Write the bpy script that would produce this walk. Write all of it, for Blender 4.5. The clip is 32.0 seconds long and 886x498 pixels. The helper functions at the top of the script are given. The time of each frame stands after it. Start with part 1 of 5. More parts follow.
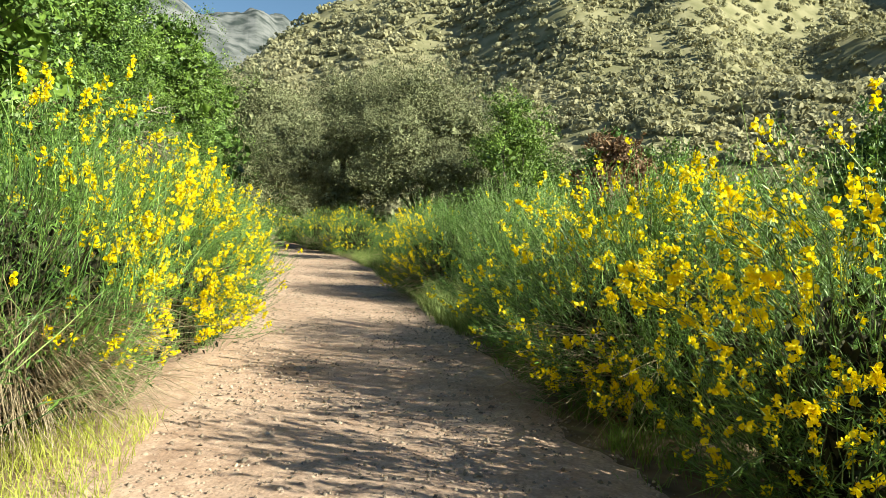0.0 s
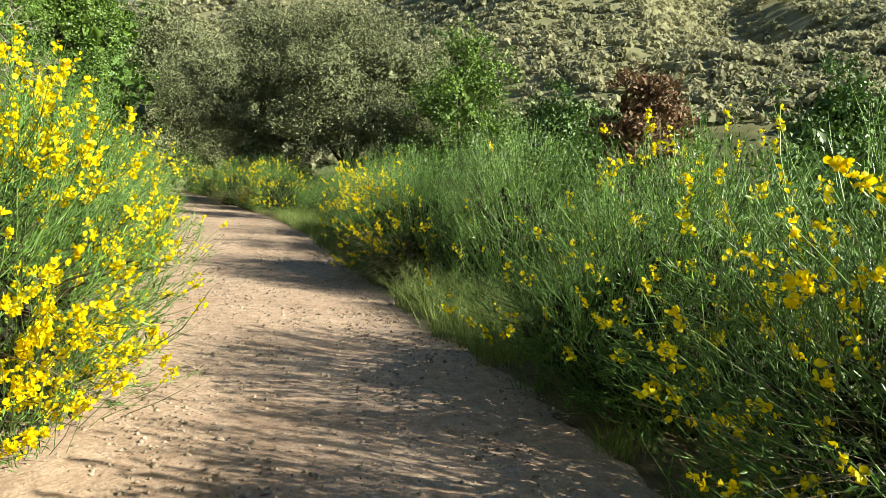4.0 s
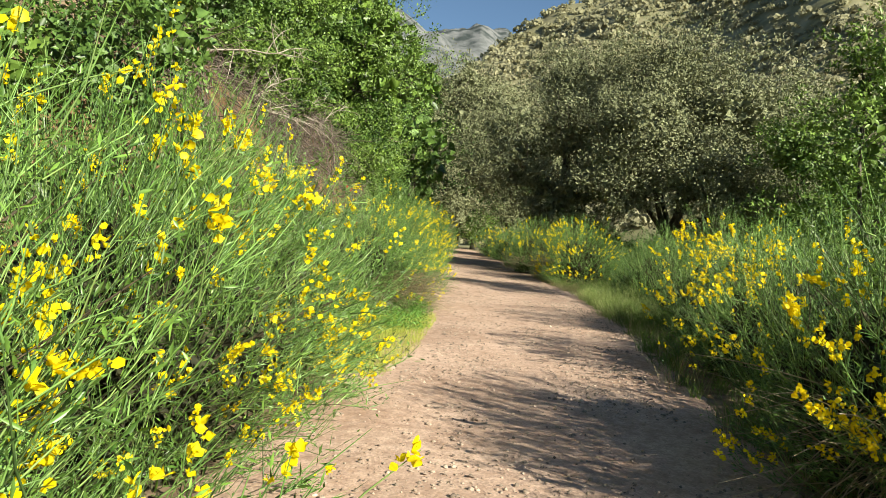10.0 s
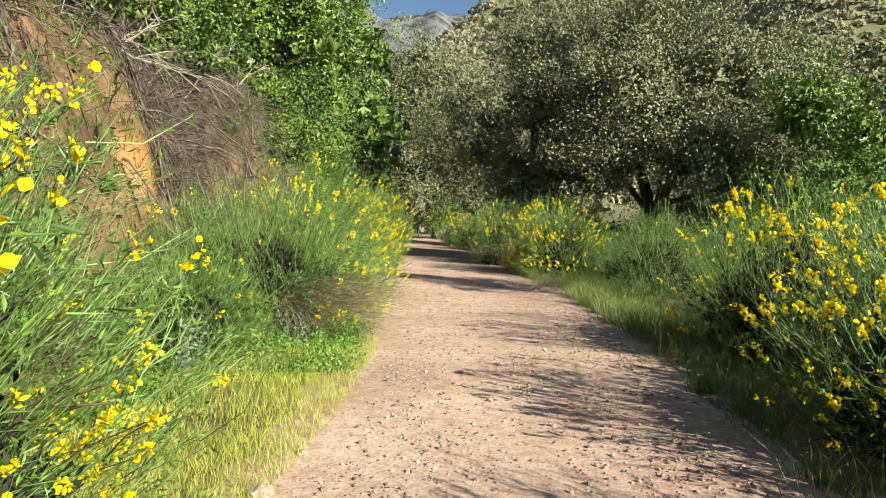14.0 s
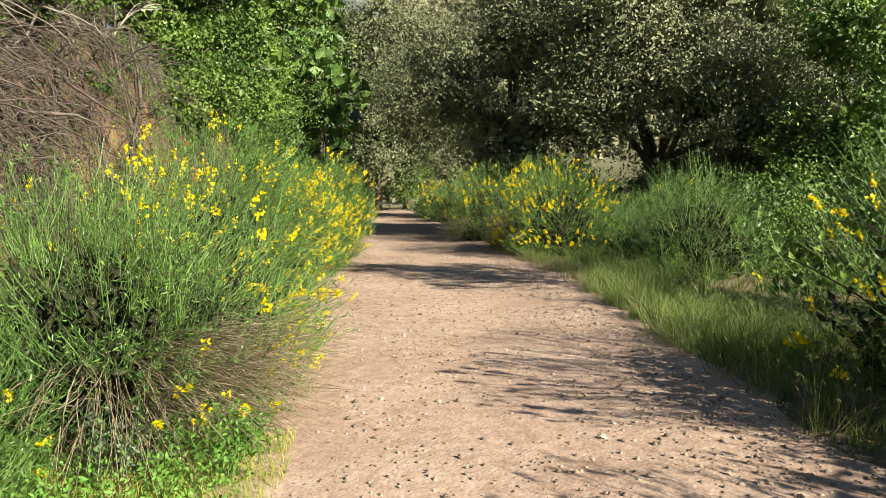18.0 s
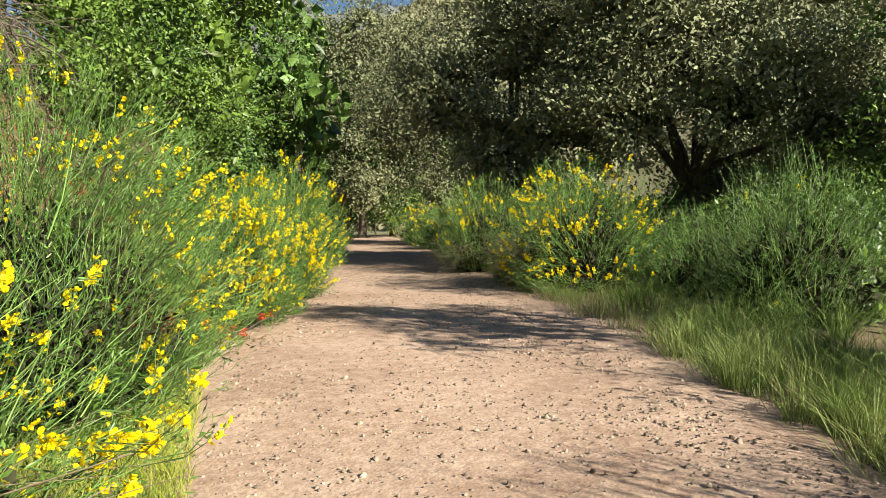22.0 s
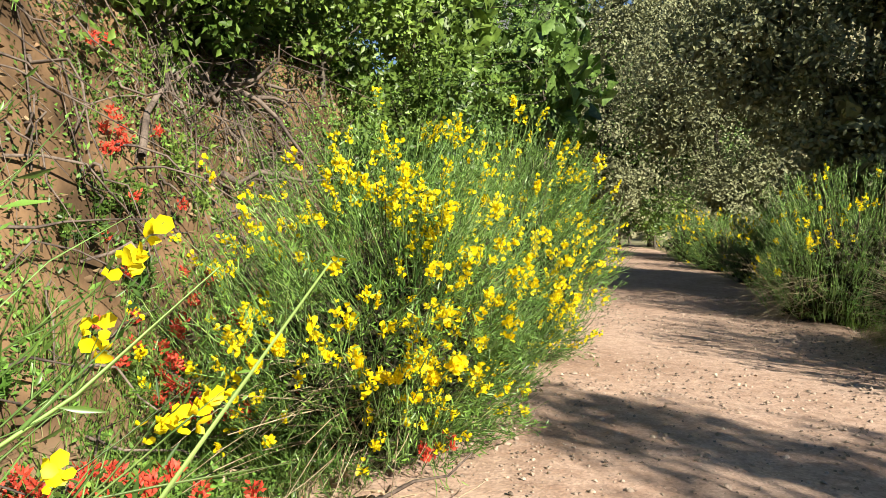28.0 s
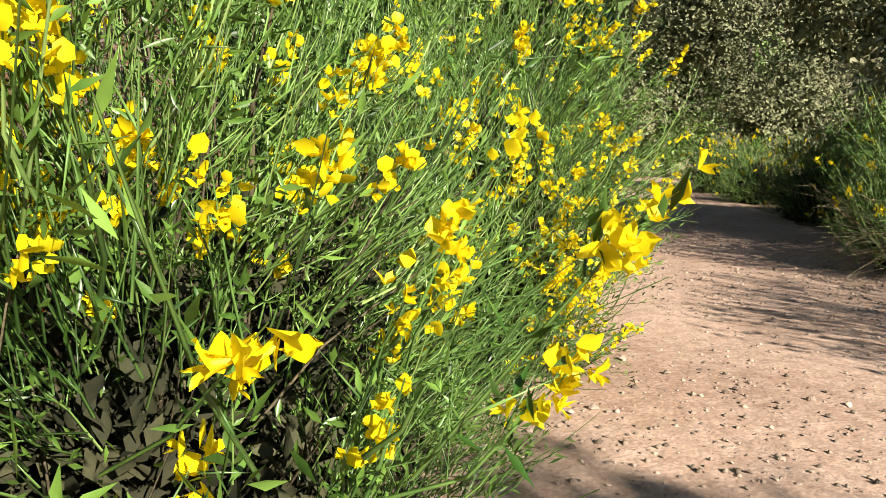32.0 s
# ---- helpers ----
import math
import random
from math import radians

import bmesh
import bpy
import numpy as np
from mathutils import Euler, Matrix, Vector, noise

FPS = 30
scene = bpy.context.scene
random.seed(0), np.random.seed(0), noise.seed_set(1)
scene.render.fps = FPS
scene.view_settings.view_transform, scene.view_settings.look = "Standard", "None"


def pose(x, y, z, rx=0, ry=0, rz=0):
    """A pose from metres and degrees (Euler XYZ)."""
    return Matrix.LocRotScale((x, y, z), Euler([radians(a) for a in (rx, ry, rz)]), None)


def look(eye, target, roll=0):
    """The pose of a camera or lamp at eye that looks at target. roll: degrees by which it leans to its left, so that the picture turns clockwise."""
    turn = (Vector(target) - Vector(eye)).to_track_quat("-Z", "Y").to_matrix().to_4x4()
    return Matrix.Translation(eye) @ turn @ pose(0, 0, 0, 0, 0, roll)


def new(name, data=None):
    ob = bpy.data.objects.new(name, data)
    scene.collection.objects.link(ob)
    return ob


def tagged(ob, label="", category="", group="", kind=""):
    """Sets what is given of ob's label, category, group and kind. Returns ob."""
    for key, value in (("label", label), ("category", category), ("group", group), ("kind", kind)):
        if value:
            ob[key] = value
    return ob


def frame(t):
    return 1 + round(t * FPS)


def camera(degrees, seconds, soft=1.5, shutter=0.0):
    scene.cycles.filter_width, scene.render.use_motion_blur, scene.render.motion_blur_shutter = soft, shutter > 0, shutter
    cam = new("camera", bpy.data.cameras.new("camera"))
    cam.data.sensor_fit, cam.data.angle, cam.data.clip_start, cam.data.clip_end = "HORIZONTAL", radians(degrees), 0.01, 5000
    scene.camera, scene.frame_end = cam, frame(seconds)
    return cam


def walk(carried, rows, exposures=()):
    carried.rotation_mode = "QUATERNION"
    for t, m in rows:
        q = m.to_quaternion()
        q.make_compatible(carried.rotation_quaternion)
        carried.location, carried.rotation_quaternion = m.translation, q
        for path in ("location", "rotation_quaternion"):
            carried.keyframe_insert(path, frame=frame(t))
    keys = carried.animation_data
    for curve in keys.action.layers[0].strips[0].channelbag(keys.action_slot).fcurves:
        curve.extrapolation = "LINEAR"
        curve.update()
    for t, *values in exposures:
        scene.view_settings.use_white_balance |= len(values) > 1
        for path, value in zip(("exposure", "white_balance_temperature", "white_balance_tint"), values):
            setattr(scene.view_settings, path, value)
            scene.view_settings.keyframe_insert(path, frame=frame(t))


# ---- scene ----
cam = camera(64.0, 32.0, soft=0.5, shutter=0.0)
EXPO = [(0, 1.37, 6500, -2), (4, 1.25, 6500, -3), (7, 0.99, 6500, 0), (9, 1.16, 6500, 2), (11, 1.13, 6500, 6), (13, 1.22, 6500, 5), (16, 1.13, 6500, 6), (18, 1.1, 6500, 6), (23, 1.1, 6500, 7), (26, 1.16, 6500, 12), (29, 1.19, 6500, 10), (32, 1.12, 6500, 13)]
PATH = [
    (0, (-1.168, -9.853, 1.470), (-0.641, -7.924, 1.409), 2.0),
    (0.5, (-1.159, -9.378, 1.493), (-0.619, -7.453, 1.456), 1.2),
    (1, (-1.211, -8.876, 1.520), (-0.667, -6.952, 1.501), 0.8),
    (1.5, (-1.180, -8.451, 1.525), (-0.587, -6.542, 1.527), -1.1),
    (2, (-1.139, -8.002, 1.530), (-0.533, -6.097, 1.500), -1.8),
    (2.5, (-1.154, -7.524, 1.575), (-0.482, -5.642, 1.499), 0.5),
    (3, (-1.095, -7.063, 1.495), (-0.392, -5.199, 1.320), 1.0),
    (3.5, (-1.034, -6.599, 1.503), (-0.287, -4.754, 1.316), 1.4),
    (4, (-1.052, -6.077, 1.558), (-0.298, -4.233, 1.378), 3.3),
    (4.5, (-1.062, -5.558, 1.519), (-0.698, -3.600, 1.347), 2.4),
    (6.5, (-0.852, -3.382, 1.411), (-0.580, -1.403, 1.313), 1.4),
    (7, (-0.816, -2.928, 1.489), (-0.554, -0.945, 1.443), 2.0),
    (7.5, (-0.738, -2.424, 1.490), (-0.572, -0.431, 1.463), 1.9),
    (8, (-0.705, -1.918, 1.488), (-0.551, 0.076, 1.446), 1.9),
    (8.5, (-0.643, -1.497, 1.505), (-0.473, 0.495, 1.448), 3.4),
    (9, (-0.532, -1.005, 1.539), (-0.361, 0.987, 1.474), 3.6),
    (9.5, (-0.414, -0.500, 1.583), (-0.262, 1.493, 1.520), 3.9),
    (10, (-0.283, -0.117, 1.588), (-0.342, 1.881, 1.530), 4.4),
    (10.5, (-0.163, 0.303, 1.552), (-0.335, 2.294, 1.470), 2.4),
    (11, (-0.159, 0.773, 1.614), (-0.199, 2.771, 1.531), 3.5),
    (11.5, (-0.151, 1.241, 1.590), (-0.138, 3.239, 1.506), 1.2),
    (12, (-0.168, 1.711, 1.564), (-0.120, 3.709, 1.474), 1.5),
    (12.5, (-0.185, 2.254, 1.549), (-0.122, 4.252, 1.476), 2.5),
    (13, (-0.150, 2.805, 1.509), (-0.100, 4.804, 1.449), 2.5),
    (13.5, (-0.160, 3.258, 1.480), (-0.110, 5.256, 1.413), 2.5),
    (15.5, (-0.083, 5.546, 1.885), (-0.022, 7.537, 1.712), 1.3),
    (16, (-0.040, 5.976, 1.870), (0.049, 7.964, 1.672), 0.8),
    (16.5, (-0.022, 6.390, 1.892), (0.085, 8.377, 1.699), 0.6),
    (17, (0.040, 6.848, 1.827), (0.152, 8.836, 1.639), -0.4),
    (17.5, (0.035, 7.299, 1.729), (0.146, 9.287, 1.542), -1.4),
    (18, (0.047, 7.802, 1.683), (0.162, 9.790, 1.504), -1.3),
    (18.5, (0.082, 8.333, 1.669), (0.196, 10.324, 1.518), -1.2),
    (19, (0.103, 8.832, 1.647), (0.210, 10.825, 1.512), -1.0),
    (19.5, (0.125, 9.316, 1.584), (0.227, 11.310, 1.468), -0.6),
    (20, (0.103, 9.822, 1.565), (0.150, 11.819, 1.474), -1.0),
    (20.5, (0.070, 10.308, 1.549), (0.116, 12.306, 1.466), -1.4),
    (21, (0.107, 10.790, 1.503), (0.161, 12.787, 1.417), -1.7),
    (21.5, (0.146, 11.292, 1.460), (0.227, 13.288, 1.363), -1.6),
    (22, (0.233, 11.757, 1.455), (0.380, 13.749, 1.354), -1.6),
    (22.5, (0.319, 12.335, 1.431), (0.472, 14.327, 1.328), -1.4),
    (23, (0.350, 12.868, 1.408), (0.512, 14.858, 1.292), 0.1),
    (23.5, (0.391, 13.361, 1.379), (0.555, 15.351, 1.265), 0.8),
    (24, (0.379, 13.884, 1.394), (0.516, 15.876, 1.282), 1.1),
    (24.5, (0.270, 14.345, 1.446), (0.360, 16.343, 1.415), 1.2),
    (25, (0.240, 14.810, 1.418), (0.142, 16.807, 1.416), 0.8),
    (25.5, (0.191, 15.323, 1.414), (-0.078, 17.305, 1.411), 0.0),
    (26, (0.081, 15.797, 1.503), (-0.334, 17.754, 1.495), 0.1),
    (26.5, (0.041, 16.202, 1.586), (-0.528, 18.119, 1.594), -0.1),
    (28.5, (-0.523, 17.638, 1.371), (-1.026, 19.568, 1.222), 1.7),
    (29, (-0.571, 18.052, 1.341), (-1.054, 19.982, 1.129), 1.9),
    (29.5, (-0.571, 18.469, 1.351), (-1.051, 20.395, 1.101), 2.5),
    (30, (-0.623, 18.865, 1.340), (-1.106, 20.787, 1.070), 3.2),
    (30.5, (-0.676, 19.221, 1.356), (-1.151, 21.143, 1.074), 3.2),
    (31, (-0.699, 19.587, 1.359), (-1.162, 21.512, 1.079), 1.9),
    (31.5, (-0.753, 19.941, 1.366), (-1.218, 21.866, 1.086), 1.2),
    (32, (-0.716, 20.313, 1.313), (-1.253, 22.219, 1.034), 0.7),
]
walk(cam, [(t, look(eye, target, roll)) for t, eye, target, roll in PATH], EXPO)

# ---- world and sun ----
SUN_EL, SUN_DIR = 28.0, (0.77, -0.638)
world = bpy.data.worlds.new("sky")
scene.world = world
world.use_nodes = True
wn = world.node_tree.nodes
sky = wn.new("ShaderNodeTexSky")
sky.sky_type, sky.sun_disc = "NISHITA", False
sky.sun_elevation = radians(SUN_EL)
sky.sun_rotation = math.atan2(SUN_DIR[0], SUN_DIR[1])
sky.altitude, sky.air_density, sky.dust_density, sky.ozone_density = 700, 1.0, 0.05, 3.0
wn["Background"].inputs["Strength"].default_value = 0.05
world.node_tree.links.new(sky.outputs[0], wn["Background"].inputs["Color"])
sun_data = bpy.data.lights.new("sun", "SUN")
sun_data.energy, sun_data.angle, sun_data.color = 5.0, radians(0.53), (1.0, 0.93, 0.77)
sun = new("sun", sun_data)
up = math.sin(radians(SUN_EL))
flat = math.cos(radians(SUN_EL))
sun.matrix_world = look((SUN_DIR[0] * flat * 30, SUN_DIR[1] * flat * 30, up * 30), (0, 0, 0))

# ---- materials ----
def material(name, dark, light, scale=6.0, rough=0.7, through_light=0.0, island=0.0, per_object=0.0, bump=0.0, bump_scale=60.0, fine=0.35, spec=0.3):
    """Two colours mixed by broad and fine noise at real size, with per-piece brightness and a fine relief."""
    m = bpy.data.materials.new(name)
    m.use_nodes = True
    n, link = m.node_tree.nodes, m.node_tree.links.new
    bsdf, out = n["Principled BSDF"], n["Material Output"]
    place = n.new("ShaderNodeNewGeometry")
    broad = n.new("ShaderNodeTexNoise")
    broad.inputs["Scale"].default_value, broad.inputs["Detail"].default_value = scale, 3
    link(place.outputs["Position"], broad.inputs["Vector"])
    small = n.new("ShaderNodeTexNoise")
    small.inputs["Scale"].default_value, small.inputs["Detail"].default_value = scale * 11, 2
    link(place.outputs["Position"], small.inputs["Vector"])
    both = n.new("ShaderNodeMix")
    both.inputs["Factor"].default_value = fine
    link(broad.outputs["Fac"], both.inputs["A"])
    link(small.outputs["Fac"], both.inputs["B"])
    ramp = n.new("ShaderNodeValToRGB")
    ramp.color_ramp.elements[0].position, ramp.color_ramp.elements[1].position = 0.36, 0.64
    ramp.color_ramp.elements[0].color, ramp.color_ramp.elements[1].color = (*dark, 1), (*light, 1)
    link(both.outputs["Result"], ramp.inputs["Fac"])
    colour = ramp.outputs["Color"]
    for amount, source in ((island, place.outputs["Random Per Island"]), (per_object, None)):
        if amount <= 0:
            continue
        if source is None:
            source = n.new("ShaderNodeObjectInfo").outputs["Random"]
        span = n.new("ShaderNodeMapRange")
        span.inputs["To Min"].default_value, span.inputs["To Max"].default_value = 1 - amount, 1 + amount
        link(source, span.inputs["Value"])
        tint = n.new("ShaderNodeHueSaturation")
        link(span.outputs["Result"], tint.inputs["Value"])
        link(colour, tint.inputs["Color"])
        colour = tint.outputs["Color"]
    link(colour, bsdf.inputs["Base Color"])
    bsdf.inputs["Roughness"].default_value = rough
    bsdf.inputs["Specular IOR Level"].default_value = spec
    if bump > 0:
        rel = n.new("ShaderNodeTexNoise")
        rel.inputs["Scale"].default_value, rel.inputs["Detail"].default_value = bump_scale, 5
        link(place.outputs["Position"], rel.inputs["Vector"])
        b = n.new("ShaderNodeBump")
        b.inputs["Strength"].default_value, b.inputs["Distance"].default_value = bump, 0.02
        link(rel.outputs["Fac"], b.inputs["Height"])
        link(b.outputs["Normal"], bsdf.inputs["Normal"])
    if through_light > 0:
        tr = n.new("ShaderNodeBsdfTranslucent")
        link(colour, tr.inputs["Color"])
        mix = n.new("ShaderNodeMixShader")
        mix.inputs["Fac"].default_value = through_light
        link(bsdf.outputs[0], mix.inputs[1])
        link(tr.outputs[0], mix.inputs[2])
        link(mix.outputs[0], out.inputs["Surface"])
    return m


M_STEM = material("broom_stem", (0.045, 0.105, 0.024), (0.20, 0.335, 0.085), 1.6, 0.38, 0.10, island=0.55, spec=0.45)
M_STEM_PALE = material("broom_stem_pale", (0.15, 0.27, 0.065), (0.34, 0.46, 0.15), 1.6, 0.38, 0.14, island=0.45, spec=0.45)
M_LEAF = material("broom_leaf", (0.034, 0.09, 0.014), (0.19, 0.33, 0.06), 2.5, 0.36, 0.24, island=0.55, spec=0.5)
# brown old growth, lowered towards black to paint the shade inside a shrub
M_INNER_SHADE = material("shaded_old_growth", (0.022, 0.026, 0.012), (0.060, 0.058, 0.028), 3.0, 0.85, island=0.4)
M_CLOD = material("soil_clod", (0.09, 0.06, 0.035), (0.27, 0.175, 0.10), 2.0, 0.95, island=0.4)
M_FLOWER = material("broom_petal", (0.93, 0.72, 0.004), (0.98, 0.85, 0.016), 9.0, 0.5, 0.35, island=0.12)
M_WOOD = material("broom_wood", (0.05, 0.042, 0.025), (0.13, 0.105, 0.06), 8.0, 0.85, island=0.2, bump=0.4, bump_scale=90)
M_DRY = material("dry_stem", (0.28, 0.21, 0.13), (0.52, 0.43, 0.30), 5.0, 0.8, 0.1, island=0.3)
M_BARK = material("bark", (0.055, 0.045, 0.035), (0.17, 0.145, 0.115), 5.0, 0.9, bump=0.9, bump_scale=25)
M_TWIG = material("dead_twig", (0.05, 0.037, 0.032), (0.21, 0.165, 0.135), 5.0, 0.85, island=0.3)
M_OAK = material("oak_leaf_grey", (0.125, 0.138, 0.066), (0.31, 0.325, 0.18), 0.9, 0.6, 0.12, island=0.28, spec=0.25)
M_GREEN = material("tree_leaf_green", (0.036, 0.08, 0.012), (0.215, 0.325, 0.06), 0.8, 0.42, 0.17, island=0.4, spec=0.4)
M_DEEP = material("tree_leaf_deep", (0.026, 0.062, 0.012), (0.15, 0.25, 0.055), 0.8, 0.42, 0.14, island=0.4, spec=0.4)
M_RED = material("rusty_leaf", (0.13, 0.075, 0.04), (0.27, 0.17, 0.10), 2.0, 0.6, 0.2, island=0.4)
M_GRASS = material("meadow_grass", (0.08, 0.15, 0.026), (0.21, 0.31, 0.06), 1.5, 0.55, 0.2, island=0.3)
M_GRASS_LIME = material("lime_grass", (0.34, 0.40, 0.06), (0.52, 0.54, 0.12), 1.5, 0.55, 0.35, island=0.25)
M_STRAW = material("straw_grass", (0.24, 0.22, 0.10), (0.42, 0.38, 0.20), 1.5, 0.65, 0.25, island=0.3)
M_OAT = material("oat_grass", (0.17, 0.24, 0.06), (0.37, 0.42, 0.15), 1.5, 0.6, 0.18, island=0.35)
M_HERB = material("herb_leaf", (0.09, 0.20, 0.03), (0.20, 0.36, 0.07), 4.0, 0.45, 0.18, island=0.3)
M_SAGE = material("sage_leaf", (0.15, 0.21, 0.12), (0.27, 0.33, 0.21), 4.0, 0.7, 0.2, island=0.2)
M_PAINT = material("red_bract", (0.55, 0.045, 0.03), (0.80, 0.13, 0.07), 9.0, 0.55, 0.3, island=0.25)
M_CHAP = material("chaparral_leaf", (0.26, 0.255, 0.145), (0.46, 0.43, 0.275), 0.06, 0.8, 0.4, island=0.16, fine=0.5)
M_PALE_WOOD = material("bleached_wood", (0.24, 0.20, 0.16), (0.48, 0.43, 0.36), 6.0, 0.85, island=0.2, bump=0.5, bump_scale=60)
M_PEBBLE = material("pebble", (0.20, 0.145, 0.11), (0.47, 0.37, 0.29), 3.0, 0.85, island=0.45, bump=0.4, bump_scale=120)
M_ROCK = material("field_rock", (0.22, 0.16, 0.12), (0.45, 0.35, 0.27), 6.0, 0.9, bump=0.8, bump_scale=40)
M_LITTER = material("leaf_litter", (0.12, 0.08, 0.045), (0.30, 0.21, 0.12), 4.0, 0.85, island=0.4)


def trail_material():
    m = material("trail_dirt", (0.385, 0.255, 0.19), (0.585, 0.42, 0.33), 0.8, 0.95, bump=0.35, bump_scale=38, fine=0.5, spec=0.1)
    n, link = m.node_tree.nodes, m.node_tree.links.new
    bsdf = n["Principled BSDF"]
    base = bsdf.inputs["Base Color"].links[0].from_socket
    grit = n.new("ShaderNodeTexVoronoi")
    grit.inputs["Scale"].default_value = 55
    geo = n.new("ShaderNodeNewGeometry")
    link(geo.outputs["Position"], grit.inputs["Vector"])
    tint = n.new("ShaderNodeHueSaturation")
    span = n.new("ShaderNodeMapRange")
    span.inputs["To Min"].default_value, span.inputs["To Max"].default_value = 0.74, 1.18
    link(grit.outputs["Color"], span.inputs["Value"])
    link(span.outputs["Result"], tint.inputs["Value"])
    link(base, tint.inputs["Color"])
    link(tint.outputs["Color"], bsdf.inputs["Base Color"])
    return m


def ground_material():
    """Dry soil with litter near the trail, ochre soil on the steep cut, brown-green slopes, grey rock with haze tinted
    into it on the far mountain.
    """
    m = material("ground_soil", (0.13, 0.09, 0.058), (0.30, 0.22, 0.145), 0.5, 0.95, bump=1.0, bump_scale=9, fine=0.5, spec=0.1)
    n, link = m.node_tree.nodes, m.node_tree.links.new
    bsdf = n["Principled BSDF"]
    base = bsdf.inputs["Base Color"].links[0].from_socket
    geo = n.new("ShaderNodeNewGeometry")
    part_xyz, nor = n.new("ShaderNodeSeparateXYZ"), n.new("ShaderNodeSeparateXYZ")
    link(geo.outputs["Position"], part_xyz.inputs[0])
    link(geo.outputs["Normal"], nor.inputs[0])

    def blend(fac, a, colours, scale):
        t = n.new("ShaderNodeTexNoise")
        t.inputs["Scale"].default_value, t.inputs["Detail"].default_value = scale, 6
        link(geo.outputs["Position"], t.inputs["Vector"])
        r = n.new("ShaderNodeValToRGB")
        r.color_ramp.elements[0].position, r.color_ramp.elements[1].position = 0.38, 0.62
        r.color_ramp.elements[0].color, r.color_ramp.elements[1].color = (*colours[0], 1), (*colours[1], 1)
        link(t.outputs["Fac"], r.inputs["Fac"])
        x = n.new("ShaderNodeMix")
        x.data_type = "RGBA"
        link(fac, x.inputs["Factor"])
        link(a, x.inputs["A"])
        link(r.outputs["Color"], x.inputs["B"])
        return x.outputs["Result"]

    def span(source, lo, hi):
        r = n.new("ShaderNodeMapRange")
        r.inputs["From Min"].default_value, r.inputs["From Max"].default_value = lo, hi
        link(source, r.inputs["Value"])
        return r.outputs["Result"]

    col = blend(span(nor.outputs["Z"], 0.80, 0.55), base, ((0.075, 0.048, 0.028), (0.22, 0.135, 0.075)), 1.6)
    reach = n.new("ShaderNodeVectorMath")
    reach.operation = "DISTANCE"
    reach.inputs[1].default_value = (-4.55, 14.1, 2.1)
    link(geo.outputs["Position"], reach.inputs[0])
    col = blend(span(reach.outputs["Value"], 0.62, 0.35), col, ((0.40, 0.19, 0.07), (0.58, 0.32, 0.14)), 1.3)
    col = blend(span(part_xyz.outputs["X"], 4.5, 9.0), col, ((0.085, 0.09, 0.04), (0.20, 0.18, 0.095)), 0.35)
    col = blend(span(part_xyz.outputs["X"], -6.5, -9.0), col, ((0.075, 0.075, 0.035), (0.17, 0.145, 0.08)), 0.35)
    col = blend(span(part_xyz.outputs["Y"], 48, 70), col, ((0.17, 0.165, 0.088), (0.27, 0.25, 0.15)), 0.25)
    # grey mountain rock; the bluish cast is distance haze put into the colour
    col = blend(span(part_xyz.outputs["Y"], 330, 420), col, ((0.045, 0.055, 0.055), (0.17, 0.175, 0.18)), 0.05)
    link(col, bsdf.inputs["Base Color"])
    return m


M_TRAIL, M_GROUND = trail_material(), ground_material()

# ---- mesh tools ----
rng = np.random.default_rng(7)


def fill_mesh(name, verts, faces, mat, smooth=False):
    """A mesh from an array of corners and one array of triangles or quads, or a list of such arrays."""
    me = bpy.data.meshes.new(name)
    sets = [f for f in (faces if isinstance(faces, list) else [faces]) if len(f)]
    verts = np.asarray(verts, dtype=np.float32).reshape(-1, 3)
    flat_idx = np.concatenate([np.asarray(f).ravel() for f in sets]).astype(np.int32)
    sizes = np.concatenate([np.full(len(f), f.shape[1]) for f in sets])
    starts = np.concatenate([[0], np.cumsum(sizes)[:-1]]).astype(np.int32)
    me.vertices.add(len(verts))
    me.vertices.foreach_set("co", verts.ravel())
    me.loops.add(len(flat_idx))
    me.loops.foreach_set("vertex_index", flat_idx)
    me.polygons.add(len(sizes))
    me.polygons.foreach_set("loop_start", starts)
    me.update(calc_edges=True)
    if smooth:
        me.shade_smooth()
    me.materials.append(mat)
    return me


def part(name, me, parent=None, label="", kind=""):
    ob = new(name, me)
    if parent is not None:
        ob.parent = parent
    return tagged(ob, label=label, kind=kind)


def thing(name, label, category, place=(0, 0, 0), group="", kind=""):
    ob = new(name)
    ob.location = place
    ob.empty_display_size = 0.2
    return tagged(ob, label, category, group, kind)


def value_noise(x, y, seed=0):
    x, y = np.asarray(x, float), np.asarray(y, float)
    xi, yi = np.floor(x).astype(np.int64), np.floor(y).astype(np.int64)
    xf, yf = x - xi, y - yi
    xf, yf = xf * xf * (3 - 2 * xf), yf * yf * (3 - 2 * yf)

    def h(a, b):
        k = (a * 374761393 + b * 668265263 + seed * 974711) & 0x7FFFFFFF
        k = ((k ^ (k >> 13)) * 1274126177) & 0x7FFFFFFF
        return ((k ^ (k >> 16)) & 0xFFFF) / 65535.0

    top = h(xi, yi) * (1 - xf) + h(xi + 1, yi) * xf
    bot = h(xi, yi + 1) * (1 - xf) + h(xi + 1, yi + 1) * xf
    return (top * (1 - yf) + bot * yf) * 2 - 1


def fractal(x, y, octaves=4, seed=0):
    total, amp = 0.0, 1.0
    for o in range(octaves):
        total = total + amp * value_noise(x * 2**o, y * 2**o, seed + o)
        amp *= 0.5
    return total


def unit(v):
    return v / np.maximum(np.linalg.norm(v, axis=-1, keepdims=True), 1e-9)


